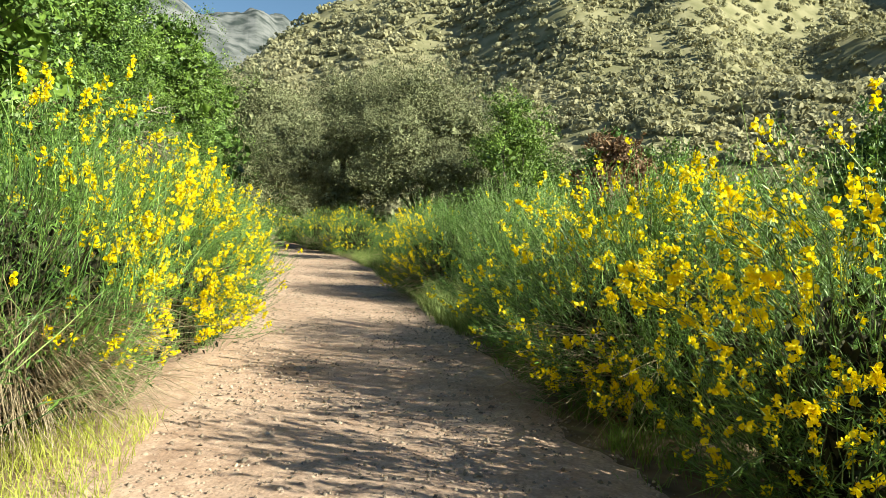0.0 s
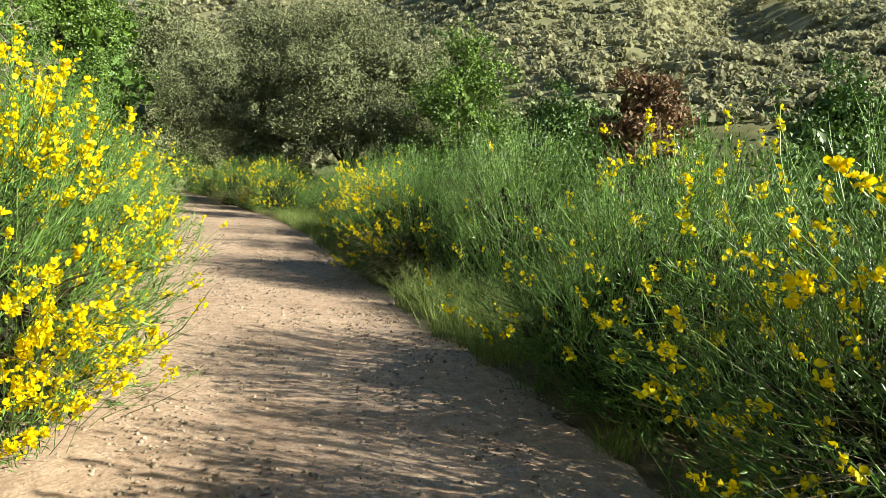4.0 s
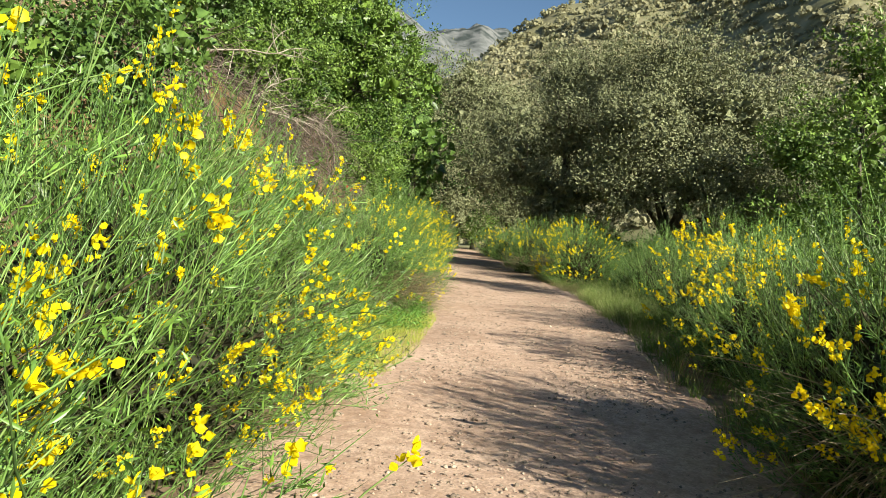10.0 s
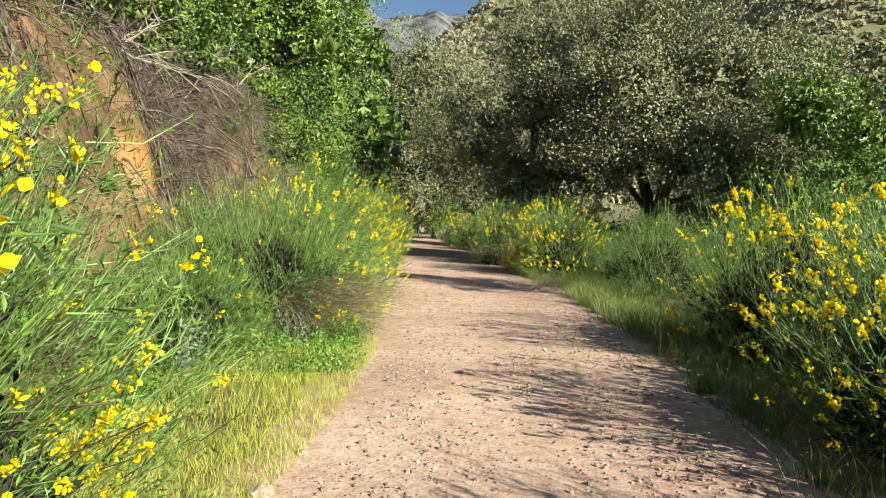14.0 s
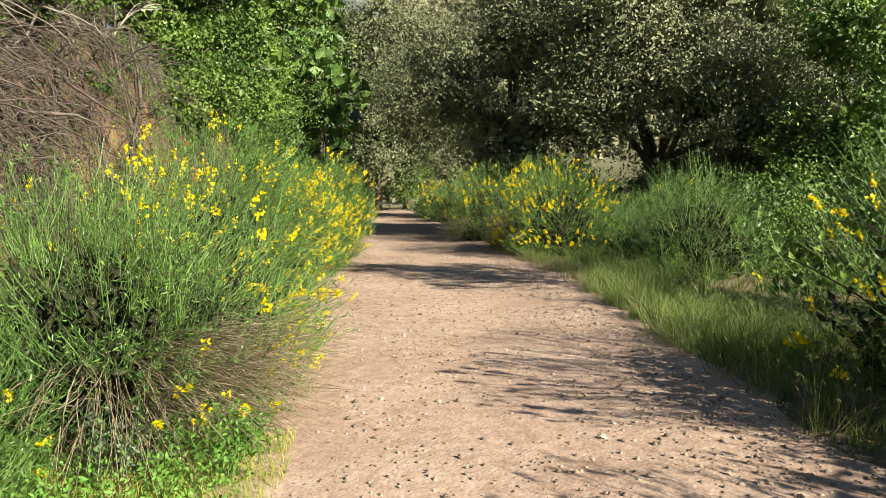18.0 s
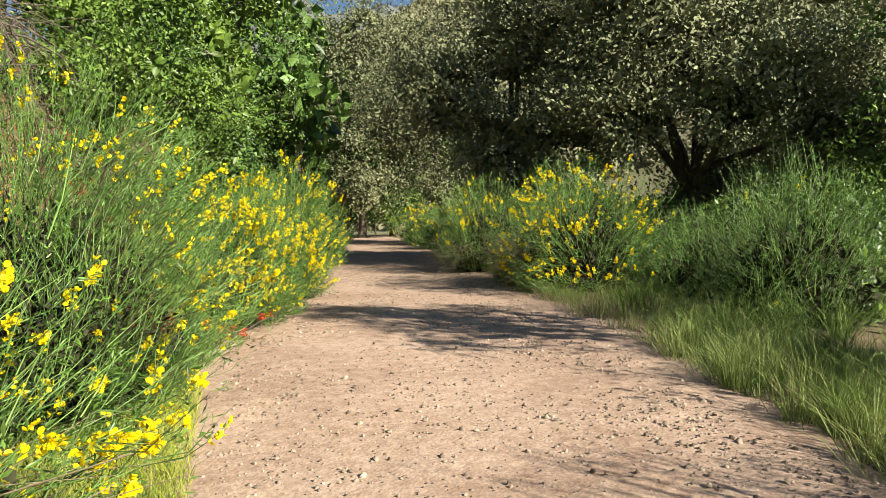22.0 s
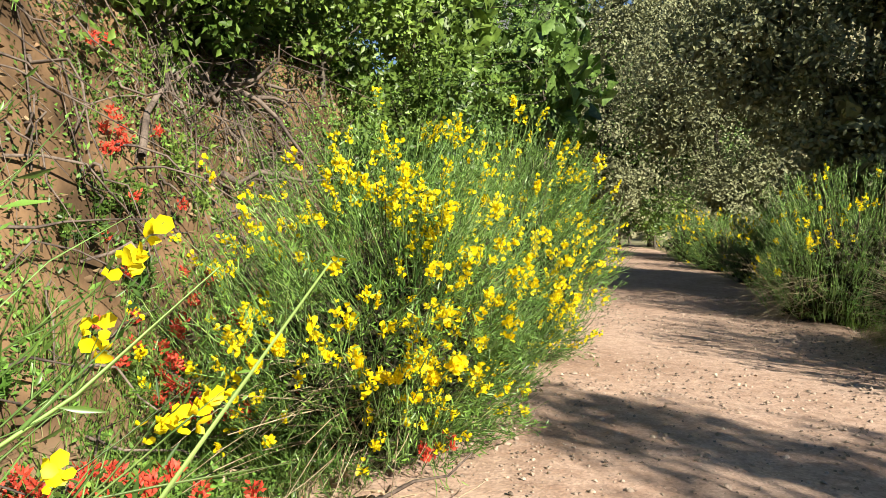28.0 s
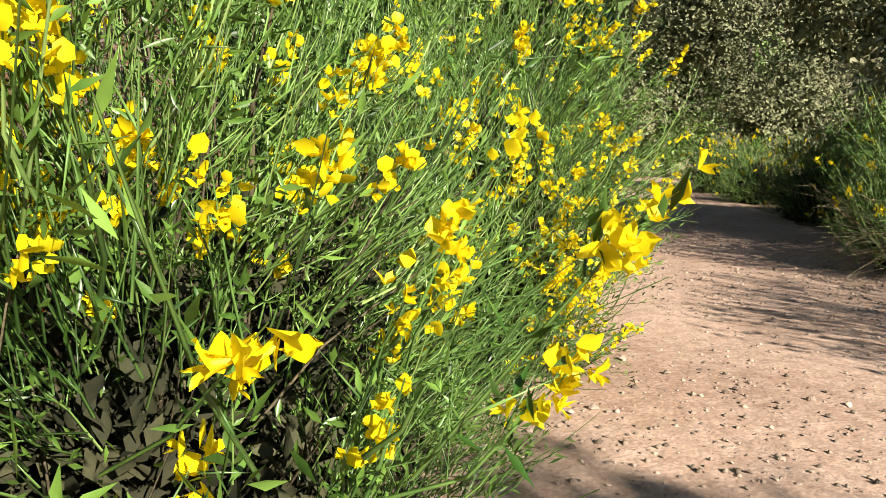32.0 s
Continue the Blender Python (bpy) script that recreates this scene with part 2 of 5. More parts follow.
def tubes(P, R, sides=3):
    """Corners and quads of N tapering tubes through P (N, K, 3) with radii R (N, K)."""
    N, K, _ = P.shape
    T = unit(np.gradient(P, axis=1))
    ref = unit(rng.normal(size=(N, 1, 3)))
    A = unit(np.cross(T, ref))
    B = np.cross(T, A)
    a = np.arange(sides) * 2 * np.pi / sides
    ring = A[:, :, None] * np.cos(a)[None, None, :, None] + B[:, :, None] * np.sin(a)[None, None, :, None]
    V = P[:, :, None] + ring * R[:, :, None, None]
    idx = np.arange(N * K * sides).reshape(N, K, sides)
    nxt = np.roll(idx, -1, axis=2)
    Q = np.stack([idx[:, :-1], nxt[:, :-1], nxt[:, 1:], idx[:, 1:]], -1).reshape(-1, 4)
    return V.reshape(-1, 3), Q


def blades(base, tip, width, fold=0.25, facing=None):
    """Lance-shaped leaves of two triangles, folded along the midrib, from base to tip (N, 3)."""
    d = unit(tip - base)
    side = unit(np.cross(d, rng.normal(size=d.shape) if facing is None else facing))
    n = np.cross(side, d)
    mid = base * 0.55 + tip * 0.45 + n * (np.asarray(width) * fold)[:, None]
    w = (np.asarray(width) * 0.5)[:, None]
    V = np.stack([base, mid + side * w, tip, mid - side * w], 1).reshape(-1, 3)
    i = np.arange(len(base))[:, None] * 4
    F = np.concatenate([i + [0, 1, 2], i + [0, 2, 3]])
    return V, F


def merge(parts_list):
    verts, faces, off = [], [], 0
    for V, F in parts_list:
        verts.append(V)
        faces.append(F + off)
        off += len(V)
    return np.concatenate(verts), faces


def turn_to(axis, spin):
    """Rotation matrices (N, 3, 3) whose z is the axis, spun about it."""
    z = unit(axis)
    x = unit(np.cross(z, np.where(np.abs(z[:, 2:3]) < 0.9, [[0, 0, 1.0]], [[1.0, 0, 0]])))
    y = np.cross(z, x)
    c, s = np.cos(spin)[:, None], np.sin(spin)[:, None]
    return np.stack([x * c + y * s, y * c - x * s, z], -1)


def scatter(V, F, place, axis, size, spin=None):
    """Copies of a small template at places, its z along the axes."""
    N = len(place)
    spin = rng.uniform(0, 6.28, N) if spin is None else spin
    M = turn_to(axis, spin)
    W = np.einsum("nij,vj->nvi", M, V) * np.asarray(size).reshape(-1, 1, 1) + place[:, None]
    G = (F[None] + np.arange(N)[:, None, None] * len(V)).reshape(-1, F.shape[1])
    return W.reshape(-1, 3), G


def pea_flower():
    """One pea flower, one unit tall: a broad upright standard, two wings and a keel."""
    v, f = [], []
    rim = [(-0.40, 0.0, 0.30), (-0.46, 0.12, 0.78), (0.0, 0.20, 1.02), (0.46, 0.12, 0.78), (0.40, 0.0, 0.30)]
    v += [(0, 0, 0), (0, -0.06, 0.55)] + rim
    ring = [0] + list(range(2, 7)) + [0]
    f += [(1, a, b) for a, b in zip(ring[:-1], ring[1:])]
    for s in (-1, 1):
        k = len(v)
        v += [(0, -0.02, 0.08), (s * 0.22, -0.30, 0.34), (s * 0.26, -0.66, 0.30), (s * 0.05, -0.55, 0.02)]
        f += [(k, k + 1, k + 2), (k, k + 2, k + 3)]
    k = len(v)
    v += [(0, 0, 0.02), (0.09, -0.62, 0.14), (-0.09, -0.62, 0.14), (0, -0.45, -0.12)]
    f += [(k, k + 1, k + 3), (k, k + 3, k + 2)]
    return np.array(v), np.array(f)



def fine_flower():
    """The same flower for the ones beside the path, with rounded, cupped petals."""
    v, f = [], []

    def petal(foot, side, up, out, length, width, cup, rows=5, cols=4):
        k = len(v)
        for a in range(rows):
            t = a / (rows - 1)
            w = width * (math.sin(math.pi * min(0.12 + 0.86 * t, 1.0)) ** 0.6) * (0.35 + 0.65 * min(1.0, 2.2 * t))
            for b in range(cols):
                q = 2 * b / (cols - 1) - 1
                p = foot + up * (length * (t - 0.10 * q * q * t)) + side * (w * q * 0.5) + out * (cup * (t * t - 0.8 * q * q * t))
                v.append(tuple(p))
        for a in range(rows - 1):
            for b in range(cols - 1):
                i = k + a * cols + b
                f.extend([(i, i + 1, i + cols + 1), (i, i + cols + 1, i + cols)])

    X, Y, Z = np.eye(3)
    petal(0 * X, X, Z, Y, 1.02, 1.0, 0.22)
    for sgn in (-1, 1):
        petal(0.06 * Z + 0.06 * sgn * X, unit(Z - 0.3 * Y), unit(-0.9 * Y + 0.3 * Z + 0.22 * sgn * X), sgn * X, 0.72, 0.40, 0.12, 4, 3)
    petal(0 * X, X, unit(-Y + 0.12 * Z), -Z, 0.62, 0.24, 0.14, 4, 3)
    return np.array(v), np.array(f)


# ---- the lie of the land ----
EDGE_Y = (-30, -5, -2, 1, 5, 9, 12, 15.5, 19, 23, 26, 30, 34, 40, 46, 55, 70)
EDGE_L = (-2.3, -1.95, -1.6, -1.15, -1.35, -0.85, -0.72, -0.95, -1.75, -1.9, -1.5, -1.4, -1.5, -1.6, -1.8, -3.0, -6.5)
EDGE_R = (0.8, 1.05, 1.5, 1.8, 2.0, 2.25, 2.65, 2.8, 2.95, 2.7, 2.5, 2.35, 2.05, 1.6, 1.2, 0.5, -2.0)


def trail_left(y):
    return np.interp(y, EDGE_Y, EDGE_L)


def trail_right(y):
    return np.interp(y, EDGE_Y, EDGE_R)


def smooth(a, lo, hi):
    t = np.clip((a - lo) / (hi - lo), 0, 1)
    return t * t * (3 - 2 * t)


def land(x, y):
    """Height of the ground: level along the trail, a cut bank and wooded slope beside it, hills and a mountain beyond."""
    x, y = np.asarray(x, float), np.asarray(y, float)
    toe = np.interp(y, (-30, 4, 10, 17.5, 20, 22, 25, 30, 34, 40, 46, 55, 70), (-5.2, -5.0, -3.7, -3.5, -2.8, -2.7, -2.9, -3.6, -4.2, -5.4, -7.0, -10.5, -18)) + 0.35 * value_noise(y * 0.6, x * 0 + 3.3, 5)
    d = np.maximum(toe - x, 0)
    steep = np.interp(y, (-30, 2, 10, 20, 26, 40, 70), (1.2, 1.6, 3.6, 3.6, 3.2, 2.9, 2.0))
    bank = steep * smooth(d, 0, 1.7) + 0.62 * np.maximum(d - 1.2, 0)
    bank = np.where(bank > 30, 30 + (bank - 30) * 0.2, bank)
    bank = bank * (1 + 0.12 * fractal(x * 0.7, y * 0.7, 3, 11)) + 0.16 * fractal(x * 1.4, y * 1.4, 3, 13) * smooth(d, 0.2, 1.2)
    right = np.maximum(x - trail_right(y) - 0.6, 0)
    gully = -0.5 * smooth(right, 0.5, 8)
    off = np.maximum(np.maximum(trail_left(y) - x, x - trail_right(y)), 0)
    rough = 0.05 * fractal(x * 1.5, y * 1.5, 3, 2) * smooth(off, 0, 1.0)
    run = 0.65 * x + 0.75 * y - 58
    hill = 0.62 * np.maximum(run, 0)
    crest = -0.654 * (x + 6) + 0.756 * (y - 177)
    hill = np.maximum(hill - 1.15 * np.maximum(crest + 10 * value_noise(x * 0.02, y * 0.02, 9), 0), 0)
    hill = hill * (1 + 0.16 * fractal(x * 0.012 + y * 0.006, y * 0.010 - x * 0.014, 4, 21)) + smooth(run, 0, 30) * 1.2 * fractal(x * 0.09, y * 0.09, 3, 31)
    for bearing, deep, wide in ((18.0, 5.0, 9.0), (29.0, 3.0, 8.0), (46.0, 14.0, 18.0)):
        c, q = math.cos(radians(bearing)), math.sin(radians(bearing))
        across = x * c - y * q + 6 * value_noise(x * 0.03, y * 0.03, 23)
        hill = hill - np.minimum(deep * np.exp(-((across / wide) ** 2)) * smooth(run, 15, 70), hill)
    peak = 264 * np.exp(-(((x + 60) / 420) ** 2)) * smooth(y, 380, 950) + 200 * np.exp(-(((x - 700) / 330) ** 2)) * smooth(y, 300, 900)
    peak = peak * (1 + 0.15 * fractal(x * 0.006, y * 0.006, 3, 41) + 0.04 * fractal(x * 0.03, y * 0.009, 3, 44))
    behind = 0.25 * np.maximum(-y - 60, 0) + 0.3 * np.maximum(np.abs(x) - 260, 0) * (y < 200)
    behind = np.minimum(behind, 60)
    return np.maximum(bank * smooth(70 - y, -40, 0), 0) + gully * (hill <= 0) + rough + hill + peak + behind - 0.004 * (off <= 0)


def stretched(centre, near, far, count):
    s = np.linspace(-1, 1, count)
    k = math.asinh(far / near)
    return centre + near * np.sinh(s * k)


gx, gy = stretched(-0.5, 3.0, 1600, 240), stretched(13.0, 12.0, 1600, 330)
GX, GY = np.meshgrid(gx, gy)
idx = np.arange(GX.size).reshape(GX.shape)
quads = np.stack([idx[:-1, :-1], idx[:-1, 1:], idx[1:, 1:], idx[1:, :-1]], -1).reshape(-1, 4)
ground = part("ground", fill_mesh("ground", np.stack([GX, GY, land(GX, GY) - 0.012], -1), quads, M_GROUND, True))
tagged(ground, "dry brown soil rising to a cut bank and scrubby hills", "ground", kind="structure")

# the trail: packed pale dirt, slightly crowned, with wheel-worn lines and a ragged edge
ty = np.concatenate([np.arange(-60, -14, 0.6), np.arange(-14, 62, 0.13)])
tu = np.linspace(0, 1, 36)
TY, TU = np.meshgrid(ty, tu, indexing="ij")
ragged_l = 0.16 * fractal(ty * 1.3, ty * 0 + 0.5, 3, 51)
ragged_r = 0.16 * fractal(ty * 1.3, ty * 0 + 7.5, 3, 52)
TX = (trail_left(ty) - 0.4 + ragged_l)[:, None] * (1 - TU) + (trail_right(ty) + 0.2 + ragged_r)[:, None] * TU
edge = np.minimum(TU, 1 - TU)


def trail_top(x, y, rim):
    """Height of the packed trail; rim is the share of its width from the nearer edge."""
    return land(x, y) + 0.018 * smooth(rim, 0.0, 0.12) - 0.016 * (rim < 0.005) + 0.014 * fractal(x * 1.2, y * 0.5, 3, 61) * smooth(rim, 0, 0.1) + 0.006 * fractal(x * 6, y * 6, 2, 66)


TZ = trail_top(TX, TY, edge)
idx = np.arange(TX.size).reshape(TX.shape)
quads = np.stack([idx[:-1, :-1], idx[:-1, 1:], idx[1:, 1:], idx[1:, :-1]], -1).reshape(-1, 4)
quads = quads[:, ::-1]
trail = part("path", fill_mesh("path", np.stack([TX, TY, TZ], -1), quads, M_TRAIL, True))
tagged(trail, "sunlit pale pinkish dirt trail with loose gravel", "path", kind="structure")

# ---- kinds of plants ----
FLOWER_V, FLOWER_F = pea_flower()
FINE_FLOWER = fill_mesh("flower", *fine_flower(), M_FLOWER, True)


def broom(place, rx, ry, h, stems, flowers, label, seed, lean=(0, 0), pale=0.3, thick=1.0, dry=0, dry_side=0.0, patch=0.0, bloom_side=None, upright=0.45, near=0, leafy=1.6, name="broom_shrub"):
    """A flowering broom: woody branches, a dense shell of thin stems and narrow leaves, yellow pea flowers, dry stems."""
    global rng
    rng = np.random.default_rng(seed)
    z0 = float(land(place[0], place[1])) - 0.02
    root = thing(name, label, "shrub", (place[0], place[1], z0), group="flowering broom shrubs")

    def dome(n, low=0.10, power=1.0):
        w = rng.uniform(-1, 1, n)
        th = (0 if place[0] < 0 else np.pi) + np.pi * w * np.abs(w) ** 0.3 + (-0.75 if place[0] < 0 else 0.75)
        s = low + (1 - low) * rng.uniform(0, 1, n) ** power
        lump = 1 + 0.22 * value_noise(th * 1.3 + seed, s * 2.6, seed) + 0.18 * value_noise(th * 3.2 + seed, s * 6, seed + 3) + 0.13 * value_noise(th * 7 + seed, s * 12, seed + 5)
        c = np.sqrt(np.maximum(1 - s**2.6, 0.0)) ** 0.9 * (0.85 + 0.18 * smooth(s, 0.0, 0.45))
        p = np.stack([rx * c * np.cos(th) * lump, ry * c * np.sin(th) * lump, h * s * (0.85 + 0.15 * lump)], -1)
        p[:, 0] += lean[0] * s
        p[:, 1] += lean[1] * s
        return p, th, s

    def sway(p, amount):
        """A slow turn of direction that neighbouring stems share."""
        return amount * np.stack([value_noise(p[:, 0] * 1.9 + q, p[:, 1] * 1.9 + p[:, 2] * 2.3, seed + 20 + q) for q in range(3)], -1)

    def shell(n, low, lo, hi, long, wild):
        """Starts, ways and lengths of n stems that fill the outer part of the dome."""
        D, th, s = dome(n, low, 1.1)
        start = D * (lo + (hi - lo) * rng.uniform(0, 1, n) ** 0.7)[:, None]
        out_dir = unit(D * [1.0 / rx, 1.0 / ry, 0.8 / h])
        go = unit(out_dir * 0.75 + np.array([0, 0, upright]) + sway(start, 0.55) + rng.normal(0, wild, (n, 3)))
        return start, go, rng.uniform(0.45, 1.35, n)[:, None] * long

    # woody branches, each curving from the root to the shell
    for number in range(9):
        D, th, s = dome(1, 0.25)
        foot = np.array([[rng.normal(0, 0.12 * rx), rng.normal(0, 0.12 * ry), -0.03]])
        k = np.linspace(0, 1, 7)[None, :, None]
        mid = foot * 0.5 + D * 0.42 + [0, 0, 0.12 * h]
        P = foot[:, None] * (1 - k) ** 2 + 2 * mid[:, None] * k * (1 - k) + (D * 0.86)[:, None] * k**2
        P = P + rng.normal(0, 0.015, P.shape) * k
        V, Q = tubes(P, np.linspace(0.016, 0.005, 7)[None] * rng.uniform(0.7, 1.4) * thick, 5)
        part("branch", fill_mesh("branch", V, Q, M_WOOD, True), root)
    # thin inner twigs
    n = max(40, stems // 60)
    D, th, s = dome(n, 0.08)
    foot = np.stack([rng.normal(0, 0.2 * rx, n), rng.normal(0, 0.2 * ry, n), np.full(n, -0.03)], -1)
    k = np.linspace(0, 1, 5)[None, :, None]
    mid = foot * 0.5 + D * 0.45 + [0, 0, 0.1 * h]
    P = foot[:, None] * (1 - k) ** 2 + 2 * mid[:, None] * k * (1 - k) + (D * 0.92)[:, None] * k**2 + rng.normal(0, 0.03, (n, 5, 3)) * k
    V, Q = tubes(P, np.linspace(0.006, 0.002, 5)[None] * rng.uniform(0.6, 1.4, (n, 1)) * thick, 3)
    part("twig_tangle", fill_mesh("twig_tangle", V, Q, M_WOOD, True), root, "thin brown inner twigs", kind="stuff")

    # curved rush-like stems that leave sideways and turn up
    n = int(stems * 0.32)
    a, go, ln = shell(n, 0.04, 0.5, 0.97, 0.33 * (h / 2) ** 0.5, 0.2)
    rise = np.array([0, 0, 1.0]) * rng.uniform(-0.05, 0.22, (n, 1)) * ln
    curved = np.stack([a, a + go * ln * 0.5 - rise * 0.45, a + go * ln + rise], 1) + rng.normal(0, 0.008, (n, 3, 3))
    curved[:, :, 2] = np.maximum(curved[:, :, 2], 0.015)
    light = rng.uniform(0, 1, n) < pale
    for pick, mat, what in ((~light, M_STEM, "thin green stems"), (light, M_STEM_PALE, "pale green young stems")):
        if pick.sum() > 4:
            V, Q = tubes(curved[pick], np.array([0.0031, 0.0026, 0.0009])[None] * rng.uniform(0.75, 1.35, (int(pick.sum()), 1)) * thick, 3)
            part("stem_shell", fill_mesh("stem_shell", V, Q, mat, True), root, what, kind="stuff")
    # short side stems that fork off them
    n = int(stems * (0.48 if thick <= 1 else 0.4))
    pick = rng.integers(0, len(curved), n)
    t = rng.uniform(0.05, 0.9, n)[:, None]
    a = curved[pick, 0] * (1 - t) ** 2 + 2 * curved[pick, 1] * t * (1 - t) + curved[pick, 2] * t**2
    d = unit(unit(curved[pick, 2] - curved[pick, 0]) + rng.normal(0, 0.42, (n, 3)) + [0, 0, 0.12])
    b = a + d * rng.uniform(0.05, 0.19, n)[:, None]
    b[:, 2] = np.maximum(b[:, 2], 0.015)
    sx = unit(np.cross(d, rng.normal(size=d.shape))) * (0.0028 * thick)
    sy = np.cross(d, sx)
    V = np.stack([a + sx, a - sx * 0.5 + sy * 0.87, a - sx * 0.5 - sy * 0.87, b], 1).reshape(-1, 3)
    i = np.arange(n)[:, None] * 4
    part("side_growth", fill_mesh("side_growth", V, np.concatenate([i + [0, 1, 3], i + [1, 2, 3], i + [2, 0, 3]]), M_STEM), root, "short green side stems", kind="stuff")
    # narrow leaves along both
    n = int(stems * (leafy + (0.7 if thick <= 1 else 0.1)))
    pick = rng.integers(0, len(a), n)
    t = rng.uniform(0.0, 1, n)[:, None]
    at = a[pick] * (1 - t) + b[pick] * t + rng.normal(0, 0.02, (n, 3))
    at[:, 2] = np.maximum(at[:, 2], 0.02)
    go = unit(d[pick] + rng.normal(0, 0.6, (n, 3)))
    V, F = blades(at, at + go * rng.uniform(0.025, 0.062, n)[:, None] * thick, rng.uniform(0.007, 0.012, n) * thick)
    part("leaf_shell", fill_mesh("leaf_shell", V, F, M_LEAF), root, "small narrow green leaves", kind="stuff")
    # old growth inside, near black so its colour carries the inner shade; blocks sun
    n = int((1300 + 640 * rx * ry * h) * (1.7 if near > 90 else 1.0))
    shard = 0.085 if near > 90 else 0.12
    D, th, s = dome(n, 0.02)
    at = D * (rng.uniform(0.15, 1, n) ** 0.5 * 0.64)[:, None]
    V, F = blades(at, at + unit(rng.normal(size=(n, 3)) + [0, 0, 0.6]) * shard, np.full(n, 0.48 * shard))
    part("inner_growth", fill_mesh("inner_growth", V, F, M_INNER_SHADE), root, "dense brown old growth inside the shrub, darkened for the shade there", kind="stuff")
    # flowers in loose spikes near the stem tips, denser in patches
    if flowers:
        tip = curved[:, 2]
        reach = np.linalg.norm(tip / [rx, ry, h], axis=1)
        th = np.arctan2(tip[:, 1], tip[:, 0])
        q = value_noise(th * 2.2 + seed * 1.7, tip[:, 2] * 2.4, seed + 8) + 0.5 * value_noise(th * 6 + seed, tip[:, 2] * 6, seed + 9)
        want = np.exp((1.5 if flowers > 1200 else 2.8) * q) * (tip[:, 2] > 0.12 * h) * smooth(reach, 0.7, 1.05)
        if patch:
            want = want * smooth(q, -0.2, patch)
        if bloom_side is not None:
            want = want * (0.10 + np.clip(np.cos(th - radians(bloom_side)), 0, 1) ** 1.2)
        pick = np.repeat(rng.choice(len(curved), int(flowers / 6.5) + 1, p=want / want.sum()), 8)
        n = len(pick)
        t = rng.uniform(0.5, 1.05, n)[:, None]
        at = curved[pick, 1] * (1 - t) + curved[pick, 2] * t + rng.normal(0, 0.013, (n, 3))
        axis = unit(unit(curved[pick, 2] - curved[pick, 0]) * 0.4 + unit(at * [1, 1, 0.3]) * 0.5 + rng.normal(0, 0.5, (n, 3)) + [0, 0, 0.35])
        size = rng.uniform(0.021, 0.034, n) * thick**0.6
        if near:
            order = np.argsort(at[:, 0] * (-1 if place[0] < 0 else 1))
            at, axis, size = at[order], axis[order], size[order]
            M = turn_to(axis[:near], rng.uniform(0, 6.28, near))
            for j in range(near):
                ob = part("flower", FINE_FLOWER, root)
                ob.matrix_basis = Matrix.Translation(at[j]) @ Matrix(M[j].tolist()).to_4x4() @ Matrix.Scale(float(size[j]), 4)
        V, F = scatter(FLOWER_V, FLOWER_F, at[near:], axis[near:], size[near:])
        part("flower_mass", fill_mesh("flower_mass", V, F, M_FLOWER), root, "bright yellow pea flowers", kind="stuff")
    # long loose shoots that stand out from the shell
    n = int(stems * 0.024) + 10
    D, th, s = dome(n, 0.12, 0.9)
    out_dir = unit(D * [1.0 / rx, 1.0 / ry, 0.5 / h])
    go = unit(out_dir + np.array([0, 0, 0.15]) + rng.normal(0, 0.25, (n, 3)))
    ln = rng.uniform(0.25, 0.6, n)[:, None]
    k = np.linspace(0, 1, 5)[None, :, None]
    P = (D * 0.8)[:, None] + go[:, None] * ln[:, None] * k + (np.array([0, 0, 0.16]) + rng.normal(0, 0.05, (n, 1, 3))) * k**2
    V, Q = tubes(P, np.linspace(0.0032, 0.001, 5)[None] * np.ones((n, 1)) * thick, 3)
    part("loose_growth", fill_mesh("loose_growth", V, Q, M_STEM, True), root, "long loose green shoots", kind="stuff")
    if dry:
        th = radians(dry_side) + rng.normal(0, 0.4, dry)
        r0, r1 = rng.uniform(0.2, 0.6, dry), rng.uniform(0.85, 1.25, dry)
        z1 = rng.uniform(0.03, 0.55, dry) * h
        a = np.stack([rx * r0 * np.cos(th), ry * r0 * np.sin(th), rng.uniform(0.05, 0.35, dry) * h], -1)
        b = np.stack([rx * r1 * np.cos(th), ry * r1 * np.sin(th), z1 * 0.75], -1) + rng.normal(0, 0.09, (dry, 3))
        c = (a + b) / 2 + np.stack([rng.normal(0, 0.1, dry), rng.normal(0, 0.1, dry), rng.uniform(0.02, 0.22, dry)], -1)
        k = np.linspace(0, 1, 5)[None, :, None]
        P = a[:, None] * (1 - k) ** 2 + 2 * c[:, None] * k * (1 - k) + b[:, None] * k**2
        P[:, :, 2] = np.maximum(P[:, :, 2], 0.02)
        V, Q = tubes(P, np.linspace(0.005, 0.0016, 5)[None] * rng.uniform(0.6, 1.3, (dry, 1)), 3)
        part("dry_growth", fill_mesh("dry_growth", V, Q, M_DRY, True), root, "dead straw-coloured stems", kind="stuff")
    return root


def limb_curve(a, b, bend, count=7):
    k = np.linspace(0, 1, count)[:, None]
    m = (np.asarray(a) + np.asarray(b)) / 2 + bend
    return np.asarray(a) * (1 - k) ** 2 + 2 * m * k * (1 - k) + np.asarray(b) * k**2


